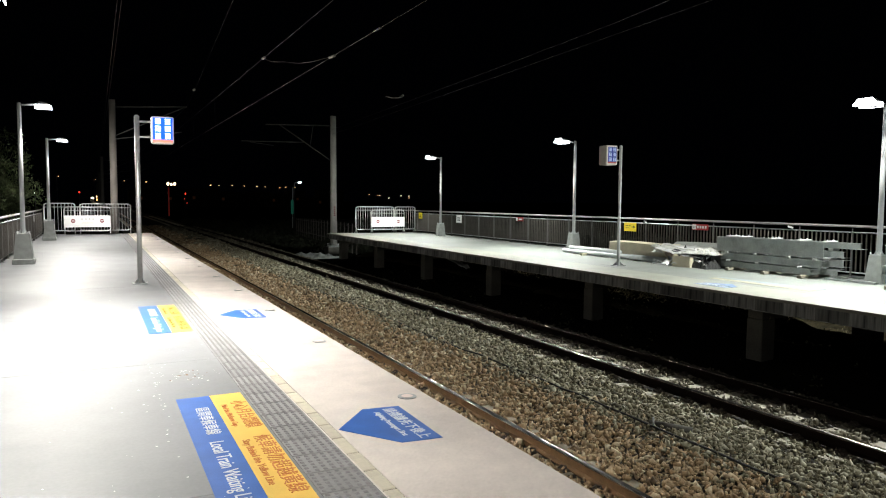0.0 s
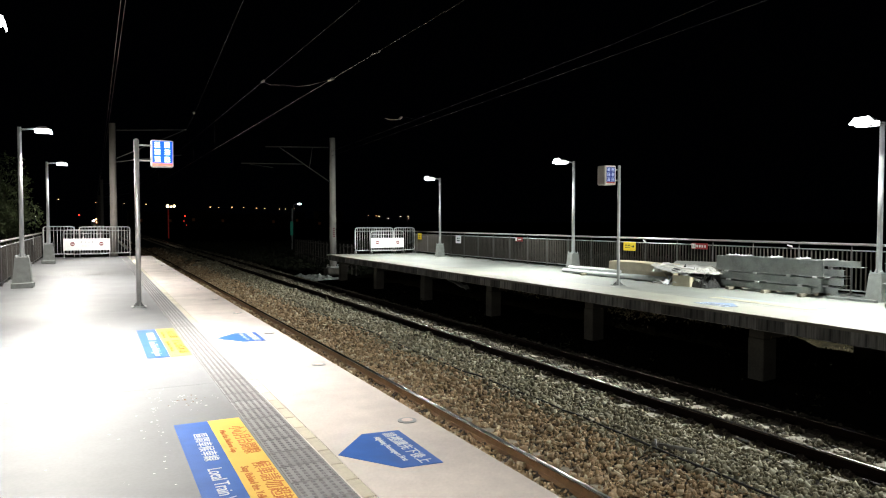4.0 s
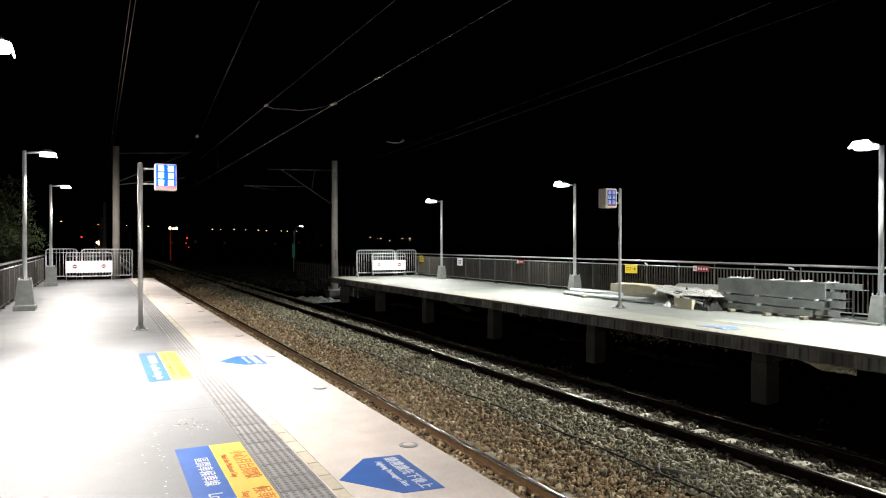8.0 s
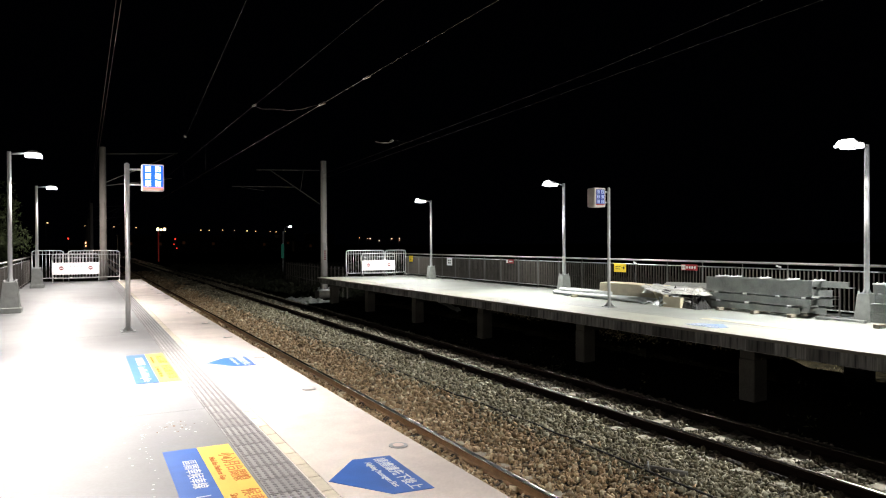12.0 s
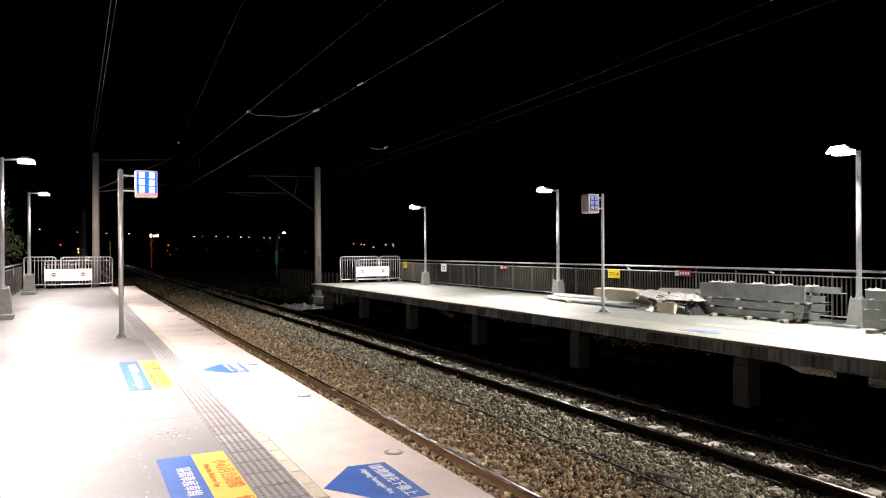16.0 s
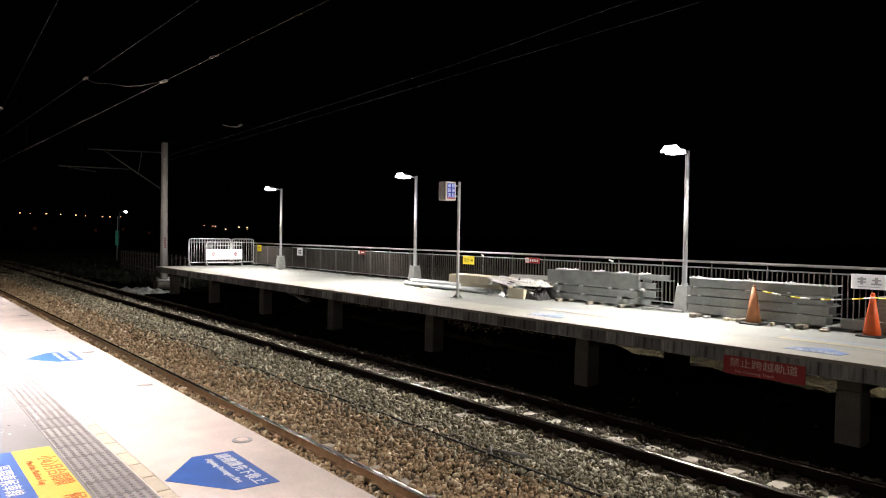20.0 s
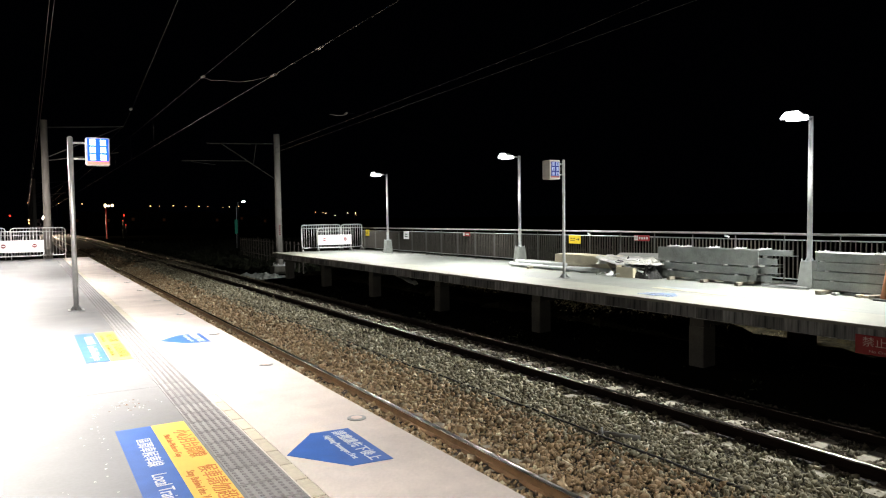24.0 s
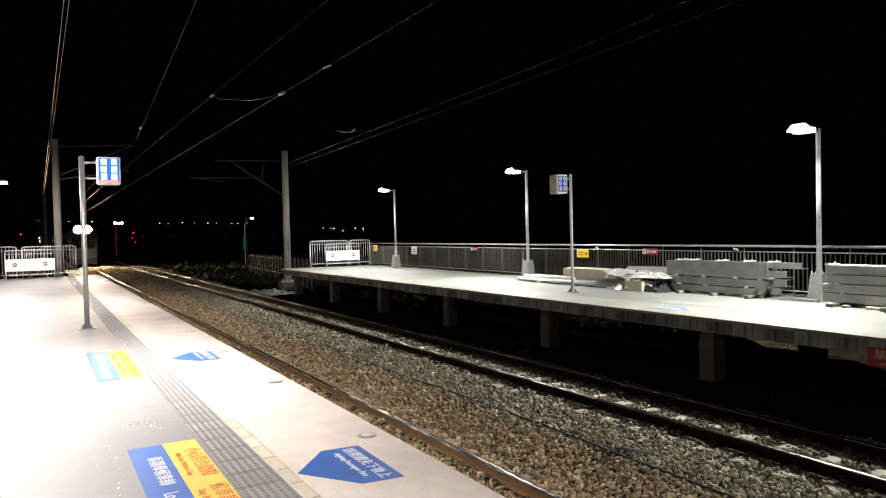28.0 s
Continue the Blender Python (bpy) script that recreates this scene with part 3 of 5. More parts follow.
def floor_arrow(y, mirror=False):
    t = thing("floor_arrow", (0, y, 0.004) if not mirror else (FAR_EDGE + NEAR_EDGE, y, 0.004),
              "blue pentagon arrow film with white lettering on floor", "floor sticker", "boarding arrows", turn=180 if mirror else 0)
    bm = bmesh.new()
    outline = ((1.558, 0.03), (1.848, -0.385), (2.128, -0.41), (2.138, 0.365), (1.858, 0.395))
    lo = [bm.verts.new((x, yy, -0.003)) for x, yy in outline]
    hi = [bm.verts.new((x, yy, 0)) for x, yy in outline]
    bm.faces.new(hi)
    bm.faces.new(list(reversed(lo)))
    for i in range(5):
        bm.faces.new((lo[i], lo[(i + 1) % 5], hi[(i + 1) % 5], hi[i]))
    part("film", bm, GLARE_BLUE if mirror else BLUE, t)
    words("lettering", "請禮讓先下後上", 0.105, WHITE, t, (2.028, -0.02, 0.0016), (0, 0, -90), 0.96)
    words("lettering", "Alighting Passengers First", 0.062, WHITE, t, (1.925, 0.0, 0.0016), (0, 0, -90), 0.88)
    return t


FAR_EDGE = 10.15
for y in (4.09, 9.31):
    floor_panel(y)
    floor_arrow(y - 0.11)


def edge_light(y):
    t = thing("edge_light", (2.30, y, 0.0), "round steel platform edge light set in the floor", "floor light", "platform edge lights")
    bm = bmesh.new()
    disc(bm, 0, 0, 0.001, 0.075, 24, 0.006)
    part("bezel", bm, GALV, t)
    bm = bmesh.new()
    disc(bm, 0, 0, 0.0075, 0.045, 20, 0.003)
    part("lens", bm, EDGE_LIGHT, t)


for i in range(-1, 12):
    edge_light(4.55 + 2.42 * i)

# flaked paint and a few dry leaves on the floor
rng = np.random.default_rng(11)
vs, fs = [], []
for cx, cy, sx, sy, n in ((0.45, 4.6, 0.35, 1.5, 26), (0.80, 6.0, 0.16, 0.16, 34), (-0.2, 4.8, 0.5, 1.2, 12), (0.9, 7.2, 0.2, 0.6, 14), (0.3, 9.5, 0.5, 1.5, 12), (0.535, 6.0, 0.016, 1.6, 55), (0.3, 3.4, 0.4, 0.6, 14)):
    for _ in range(n):
        x, y = cx + sx * rng.standard_normal(), cy + sy * rng.standard_normal()
        if not (-1.6 < x < 1.12 and y > 2.5):
            continue
        r = rng.uniform(0.003, 0.011)
        a0 = rng.random() * 6.28
        i0 = len(vs)
        for k in range(5):
            a = a0 + k * 1.257
            rr = r * rng.uniform(0.5, 1.2)
            vs.append((x + rr * math.cos(a), y + rr * math.sin(a), 0.0062))
        fs.append(tuple(range(i0, i0 + 5)))
tagged(new("paint_flakes", raw_mesh("paint_flakes", vs, fs, CHIP)), "small white paint flakes scattered on platform", "debris", kind="stuff")
vs, fs = [], []
for _ in range(15):
    x, y = 0.86 + 0.11 * rng.standard_normal(), 5.95 + 0.10 * rng.standard_normal()
    r, a0 = rng.uniform(0.010, 0.022), rng.random() * 6.28
    i0 = len(vs)
    for k in range(4):
        a = a0 + k * 1.571
        vs.append((x + r * (1 if k % 2 else 0.4) * math.cos(a), y + r * (1 if k % 2 else 0.4) * math.sin(a), 0.007 + 0.008 * rng.random()))
    fs.append(tuple(range(i0, i0 + 4)))
tagged(new("dry_leaves", raw_mesh("dry_leaves", vs, fs, LEAF_LITTER)), "few dry brown leaves on the platform", "debris", kind="stuff")


# ---- far platform ----
FAR_BACK, FAR_END = 14.95, 31.9
bm = bmesh.new()
box(bm, FAR_EDGE + 0.01, FAR_BACK, -14, FAR_END, -0.27, -0.02)
far_platform = part("pavement", bm, FASCIA)
tagged(far_platform, "raised railway platform of pale concrete on columns", "platform", kind="structure")
cuts = [-14 + 0.0] + [-10.6 + 4.44 * i for i in range(10)]
cuts = [c for c in cuts if c < FAR_END - 1] + [FAR_END]
for a, b in zip(cuts, cuts[1:]):
    for x0, x1, m in ((FAR_EDGE, 11.2, PALE_EDGE), (11.2, 11.5, PALE), (11.5, FAR_BACK + 0.02, PALE)):
        bm = bmesh.new()
        slab(bm, x0 + 0.003 if x0 > 11 else x0 - 0.10, x1 - 0.003, a + 0.003, b - 0.003, 0, 0.05)
        part("slab", bm, m, far_platform)
    n = max(1, round((b - a) / 0.56))
    for k in range(n):
        bm = bmesh.new()
        box(bm, FAR_EDGE - 0.012, FAR_EDGE + 0.008, -(b - a) / n / 2 + 0.002, (b - a) / n / 2 - 0.002, -0.255, -0.052)
        part("fascia_panel", bm, FASCIA, far_platform, at=(0, a + (k + 0.5) * (b - a) / n, 0))
for i in range(-3, 6):
    y = 7.91 + 4.6 * i
    c = thing("platform_column", (10.55, y, -1.45), "square weathered concrete column under the far platform", "column", "platform columns")
    bm = bmesh.new()
    box(bm, -0.165, 0.165, -0.165, 0.165, 0, 1.0, 0.015)
    part("shaft", bm, COLUMN, c)
    bm = bmesh.new()
    box(bm, -0.15, 3.6, -0.155, 0.155, 1.0, 1.175, 0.01)
    part("cross_beam", bm, COLUMN, c)
    c2 = thing("platform_column", (13.6, y, -1.55), "square weathered concrete column under the far platform", "column", "platform columns")
    bm = bmesh.new()
    box(bm, -0.2, 0.2, -0.2, 0.2, 0, 1.1, 0.015)
    part("shaft", bm, COLUMN, c2)

# rough bank and weeds under the far platform
bm = bmesh.new()
rows = [[bm.verts.new((x + 0.12 * noise.noise((x, y, 1)), y, -1.38 + (0.02 + 0.26 * min(1, max(0, (y - 9.6) / 2.6))) * (x - 11.4) + 0.22 * noise.noise((x * 1.4, y * 1.1, 5)) + 0.12 * noise.noise((x * 5, y * 5, 2))))
         for x in [11.3 + 0.25 * i for i in range(14)]] for y in [-8 + 0.3 * j for j in range(136)]]
for a, b in zip(rows, rows[1:]):
    for i in range(len(a) - 1):
        bm.faces.new((a[i], a[i + 1], b[i + 1], b[i]))
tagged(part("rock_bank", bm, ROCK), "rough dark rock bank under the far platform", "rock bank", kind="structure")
# lit earth slope behind the far platform, seen under its slab
bm = bmesh.new()
rows = [[bm.verts.new((x, y, -1.62 + 0.05 * (x - 15.1) + 0.22 * noise.noise((x * 0.9, y * 0.9, 8)) + 0.10 * noise.noise((x * 3.1, y * 3.1, 4)) + 0.05 * noise.noise((x * 9, y * 9, 6))))
         for x in [15.05 + 0.16 * i for i in range(32)]] for y in [-4 + 0.16 * j for j in range(112)]]
for a, b in zip(rows, rows[1:]):
    for i in range(len(a) - 1):
        bm.faces.new((a[i], a[i + 1], b[i + 1], b[i]))
tagged(part("earth_slope", bm, EARTH_ROCK), "yellowish stony earth slope behind the far platform", "earth slope", kind="structure")


def leaf_cloud(name, mat, label, category, spots, size, seed, parent=None):
    rng = np.random.default_rng(seed)
    vs, fs = [], []
    for x, y, z in spots:
        d = rng.standard_normal(3)
        d /= np.linalg.norm(d)
        e = np.cross(d, rng.standard_normal(3))
        e /= np.linalg.norm(e)
        s = size * rng.uniform(0.6, 1.4)
        p = np.array((x, y, z))
        i0 = len(vs)
        vs += [p - d * s, p - e * s * 0.42, p + d * s, p + e * s * 0.42]
        fs.append((i0, i0 + 1, i0 + 2, i0 + 3))
    ob = new(name, raw_mesh(name, vs, fs, mat))
    ob.parent = parent
    if not parent:
        tagged(ob, label, category, kind="stuff")
    return ob


rng = np.random.default_rng(21)
sp = []
for _ in range(90):
    cx, cy = rng.uniform(9.8, 12.6), rng.uniform(0, 26)
    for _ in range(26):
        x, y = cx + 0.16 * rng.standard_normal(), cy + 0.2 * rng.standard_normal()
        base = -1.42 if x < 11.3 else -1.40 + 0.30 * (x - 11.4)
        sp.append((x, y, base + abs(rng.standard_normal()) * 0.14))
dry = []
for cx, cy, cz, n in ((10.75, 11.7, -0.44, 60), (10.8, 11.5, -0.55, 30), (10.9, 11.1, -0.42, 50), (10.8, 10.7, -0.44, 40), (10.45, 15.7, -0.34, 18), (10.45, 14.9, -0.34, 16),
                      (10.45, 14.2, -0.34, 18), (10.8, 9.5, -0.40, 14), (10.8, 8.9, -0.40, 12), (10.8, 7.75, -0.42, 12)):
    low = 0.03 if cz > -0.5 else 0.09
    for _ in range(2 * n):
        dry.append((cx + 0.14 * rng.standard_normal(), cy + 0.20 * rng.standard_normal(), min(-0.31, cz + low * rng.standard_normal())))
for _ in range(46):
    cx, cy = rng.uniform(15.6, 18.5), rng.uniform(-2, 12)
    for _ in range(34):
        dry.append((cx + 0.12 * rng.standard_normal(), cy + 0.14 * rng.standard_normal(), -1.55 + 0.05 * (cx - 15.1) + abs(0.11 * rng.standard_normal())))
leaf_cloud("dry_weeds", DRY_WEED, "dry yellowish weeds under and behind the far platform", "weeds", dry, 0.036, 6)
leaf_cloud("weeds", WEED, "low weeds growing under and beside far platform", "weeds", sp, 0.034, 5)

for y in (8.85, 3.68):
    floor_panel(y, True)
    floor_arrow(y + 0.16, True)


# ---- fences ----
def fence(name, x, y0, y1, label, post_step=1.245, start=0.0):
    f = thing(name, (x, 0, 0), label, "fence", kind="structure")
    bm = bmesh.new()
    box(bm, -0.03, 0.03, -0.014, 0.014, 0, 0.97, 0.004)
    box(bm, -0.05, 0.05, -0.045, 0.045, 0, 0.012)
    tube(bm, [(0, 0, 0.97), (0, 0, 1.07)], 0.014, 6)
    post = mesh_of("post", bm, FENCE_POST)
    bm = bmesh.new()
    box(bm, -0.0225, 0.0225, -0.007, 0.007, 0.11, 0.945)
    slat = mesh_of("slat", bm, SLAT)
    k = 0
    y = y0 + start
    while y < y1:
        part("post", post, None, f, at=(0, y, 0))
        for i in range(1, 12):
            yy = y + i * post_step / 12
            if yy < y1:
                part("slat", slat, None, f, at=(0, yy, 0))
        y += post_step
    for nm, z, r, m in (("top_rail", 1.085, 0.030, RAIL_TUBE), ("upper_rail", 0.955, 0.016, GALV), ("lower_rail", 0.10, 0.016, GALV)):
        bm = bmesh.new()
        tube(bm, [(0, y0, z), (0, y1, z)], r, 10)
        part(nm, bm, m, f)
    return f


fence("fence_far", 14.58, -2.258, 31.75, "brown slatted platform fence with pale round handrail")
fence("fence_near", -1.93, 2.0, 34.1, "brown slatted platform fence with pale round handrail")


# ---- platform lamps ----
def lamp_post(x, y, arm, height, reach=0.059):
    t = thing("platform_lamp", (x, y, 0), "grey steel platform lamp on tapered concrete base, lit", "street lamp", "platform lamps")
    bm = bmesh.new()
    box(bm, -0.23, 0.23, -0.23, 0.23, 0, 0.13, 0.012)
    taper(bm, 0, 0, 0.13, 0.72, 0.40, 0.40, 0.29, 0.29)
    k = 1.0 if arm > 0 else 0.84
    for v in bm.verts:
        v.co.x, v.co.y, v.co.z = v.co.x * k, v.co.y * k, v.co.z - (0.0 if arm > 0 else 0.17 * min(1, v.co.z / 0.2))
    drop = 0.0 if arm > 0 else 0.17
    part("base_block", bm, BLOCK, t, "tapered cast concrete base")
    bm = bmesh.new()
    box(bm, -0.11, 0.11, -0.11, 0.11, 0.722 - drop, 0.737 - drop)
    for a in (0, 90, 180, 270):
        m = Matrix.Rotation(radians(a), 4, "Z")
        vs = [bm.verts.new(m @ Vector(p)) for p in ((0.045, -0.004, 0.737 - drop), (0.10, -0.004, 0.737 - drop), (0.045, -0.004, 0.84 - drop),
                                                   (0.045, 0.004, 0.737 - drop), (0.10, 0.004, 0.737 - drop), (0.045, 0.004, 0.84 - drop))]
        bm.faces.new(vs[:3]), bm.faces.new(vs[:2:-1])
        for i, j in ((0, 1), (1, 2), (2, 0)):
            bm.faces.new((vs[i], vs[j], vs[j + 3], vs[i + 3]))
    part("foot_plate", bm, GALV, t)
    for a, b in ((-1, -1), (1, -1), (1, 1), (-1, 1)):
        bm = bmesh.new()
        tube(bm, [(a * 0.12 * k, b * 0.12 * k, 0.70 - drop), (a * 0.12 * k, b * 0.12 * k, 0.775 - drop)], 0.018, 8)
        part("bolt", bm, GALV, t)
    bm = bmesh.new()
    tube(bm, [(0, 0, 0.735 - drop), (0, 0, height)], 0.052, 12, 0.046)
    part("pole", bm, POLE_PAINT, t)
    bm = bmesh.new()
    tube(bm, [(0, 0, height - 0.06), (arm * 0.32, 0, height - 0.02)], 0.024, 8)
    part("arm", bm, POLE_PAINT, t)
    hx = arm * 0.48
    bm = bmesh.new()
    tube(bm, [(hx, 0, height - 0.03), (hx, 0, height + 0.005), (hx, 0, height + 0.045)], 0.19, 20, 0.085)
    for v in bm.verts:
        v.co.y *= 1.15
    part("housing", bm, POLE_PAINT, t)
    # glowing rim of the lens, and an added baffle cutting off the spot panel's beam
    z0, z1 = height - 0.108, height - 0.0315
    for nm, ox, ax, ay, k2, m, back in (("lens", 0.0, 0.165, 0.19, 0.96, LENS, 0.19), ("baffle", -0.066, 0.040, 0.059, 1.05, DARK_METAL, reach)):
        bm = bmesh.new()
        ring = [(-ax, -back), (ax, -back), (ax, ay), (-ax, ay)]
        if nm == "lens":
            turns = [2 * math.pi * j / 20 for j in range(20)]
            ring = [(math.copysign(ax * abs(math.cos(a)) ** 0.6, math.cos(a)), math.copysign(ay * abs(math.sin(a)) ** 0.6, math.sin(a))) for a in turns]
        for i in range(len(ring)):
            (xa, ya), (xb, yb) = ring[i], ring[(i + 1) % len(ring)]
            o = [bm.verts.new((hx + arm * ox + px * k, py * k, z)) for k in (1, k2) for px, py, z in ((xa, ya, z0), (xb, yb, z0), (xb, yb, z1), (xa, ya, z1))]
            bm.faces.new(o[:4]), bm.faces.new(o[:3:-1]), bm.faces.new((o[0], o[1], o[5], o[4])), bm.faces.new((o[3], o[2], o[6], o[7]))
        part(nm, bm, m, t, "glowing white lamp lens" if nm == "lens" else "")
    # an added glowing plate beside the lens, placed to end the beam towards the tracks
    bm = bmesh.new()
    low = height - (0.110 if arm > 0 else 0.085)
    e, top = (0.30 if y > 0 else 0.62, 0.065) if arm > 0 else (0.23, 0.14)
    rim = [(-e, low), (e, low), (e + 0.02, low + 0.03), (0.14, low + top), (-0.14, low + top), (-e - 0.02, low + 0.03)]
    sides = [[bm.verts.new((hx + arm * x, y, z)) for y, z in rim] for x in (0.178, 0.19)]
    bm.faces.new(sides[0]), bm.faces.new(sides[1][::-1])
    for i in range(6):
        bm.faces.new((sides[0][i], sides[0][(i + 1) % 6], sides[1][(i + 1) % 6], sides[1][i]))
    part("beam_shield", bm, LENS, t, "added glowing plate that blocks the beam")
    for nm, ox, oy, oz, sx, sy, watts, way in (("led_end", 0.13, 0.215, -0.07, 0.014, 0.06, SIDE_WATTS * (1 if arm > 0 else 0.79), (0.42 if arm > 0 else -0.07, 1, -0.75)),
                                               ("led_end", 0.13, -0.215, -0.07, 0.014, 0.06, SIDE_WATTS * (1 if arm > 0 else 0.79), (0.42 if arm > 0 else -0.07, -1, -0.75)),
                                               ("led_panel", 0.10 if arm > 0 else 0.012, 0.0, -0.052 if arm > 0 else -0.04, 0.024, 0.18, NEAR_WATTS * (1 if 0 < y < 15 else 0.45 if y > 0 else 0.3) if arm > 0 else FAR_WATTS, (0, 0, -1)),
                                               ("led_spot", -0.066, 0.0, -0.035, 0.02, 0.016, POOL_WATTS * (1 if reach > 0.06 else 0.15), (0, -0.45 if reach > 0.06 else 0, -1))):
        la = bpy.data.lights.new(nm, "AREA")
        la.shape, la.size, la.size_y, la.energy, la.color = "RECTANGLE", sx, sy, watts, LAMP_COLOUR if arm > 0 else FAR_COLOUR
        la.spread = radians({"led_end": 108, "led_panel": NEAR_SPREAD if arm > 0 else FAR_SPREAD}.get(nm, 180))
        lo = new(nm, la)
        lo.parent = t
        eye = Vector((hx + arm * ox, oy, height + oz))
        lo.matrix_local = look(eye, eye + Vector(way)) if nm != "led_panel" else Matrix.Translation(eye) @ Euler((0, -arm * (NEAR_TILT if arm > 0 else FAR_TILT), 0)).to_matrix().to_4x4()
    return t


for x, y in LEFT_LAMPS:
    lamp_post(x, y, 1, 3.80, 0.118)
for x, y in RIGHT_LAMPS:
    lamp_post(x, y, -1, 3.52)


# ---- sign posts on the platforms ----
def sign_post(x, y, arm, lit):
    t = thing("sign_post", (x, y, 0), "steel post with lit blue box sign, white characters" if lit else "steel post with dim blue box sign in cream case",
              "platform sign")
    top = 3.06 if lit else 2.93
    bm = bmesh.new()
    box(bm, -0.13, 0.13, -0.13, 0.13, 0, 0.014, 0.003)
    for a in (45, 135, 225, 315):
        m = Matrix.Rotation(radians(a), 4, "Z")
        vs = [bm.verts.new(m @ Vector(p)) for p in ((0.04, -0.004, 0.014), (0.13, -0.004, 0.014), (0.04, -0.004, 0.11),
                                                   (0.04, 0.004, 0.014), (0.13, 0.004, 0.014), (0.04, 0.004, 0.11))]
        bm.faces.new(vs[:3]), bm.faces.new(vs[:2:-1])
        for i, j in ((0, 1), (1, 2), (2, 0)):
            bm.faces.new((vs[i], vs[j], vs[j + 3], vs[i + 3]))
    part("foot_plate", bm, GALV, t)
    bm = bmesh.new()
    r = 0.045 if lit else 0.037
    tube(bm, [(0, 0, 0.014), (0, 0, top)], r, 14)
    tube(bm, [(0, 0, top), (0, 0, top + 0.025)], r + 0.002, 14, 0.02)
    part("pole", bm, STEEL if lit else POLE_PAINT, t)
    b0 = 0.24 if lit else 0.18
    for z in (2.97, 2.69) if lit else (2.84, 2.58):
        bm = bmesh.new()
        tube(bm, [(0, 0, z), (arm * (b0 + 0.02), 0, z)], 0.018, 8)
        part("arm", bm, STEEL, t)
    w, z0, z1, d = (0.385, 2.575, 3.07, 0.20) if lit else (0.34, 2.46, 2.93, 0.30)
    xa, xb = sorted((arm * b0, arm * (b0 + w)))
    y0, y1 = (-0.10, 0.10) if lit else (-0.10, 0.20)
    bm = bmesh.new()
    box(bm, xa, xb, y0, y1, z0, z1, 0.02)
    case = part("sign_case", bm, SIGN_FRAME, t, "thin pale metal case")
    bm = bmesh.new()
    rim = 0.025 if lit else 0.04
    box(bm, xa + rim, xb - rim, y0 - 0.006, y0 + 0.02, z0 + 0.075, z1 - rim)
    part("sign_face", bm, SIGN_BLUE if lit else DIM_BLUE, case)
    bm = bmesh.new()
    box(bm, xa + rim, xb - rim, y0 - 0.006, y0 + 0.02, z0 + rim, z0 + 0.072)
    part("red_strip", bm, SIGN_RED if lit else DIM_RED, case)
    # two columns of three characters, too small to be read, as groups of strokes
    gw = (xb - xa - 2 * rim) / 2
    gh = (z1 - z0 - 0.075 - rim) / 3
    for c in range(2):
        for r in range(3):
            gx, gz = xa + rim + gw * (c + 0.5), z0 + 0.075 + gh * (r + 0.5)
            bm = bmesh.new()
            u, v = gw * (0.27 if lit else 0.32), gh * 0.36
            for k in (-1, 0, 1):
                box(bm, gx - u, gx + u, y0 - 0.010, y0, gz + k * v * 0.8 - v * 0.17, gz + k * v * 0.8 + v * 0.17)
            box(bm, gx - u * (0.75 if (c + r) % 2 else 0.2) - 0.008, gx - u * (0.75 if (c + r) % 2 else 0.2) + 0.010, y0 - 0.0095, y0, gz - v, gz + v)
            box(bm, gx + u * 0.65 - 0.008, gx + u * 0.65 + 0.010, y0 - 0.0095, y0, gz - v, gz + v * 0.6)
            part("character", bm, SIGN_WHITE if lit else DIM_GLYPH, case)
    return t


sign_post(0.835, 13.5, 1, True)
sign_post(11.665, 12.97, -1, False)


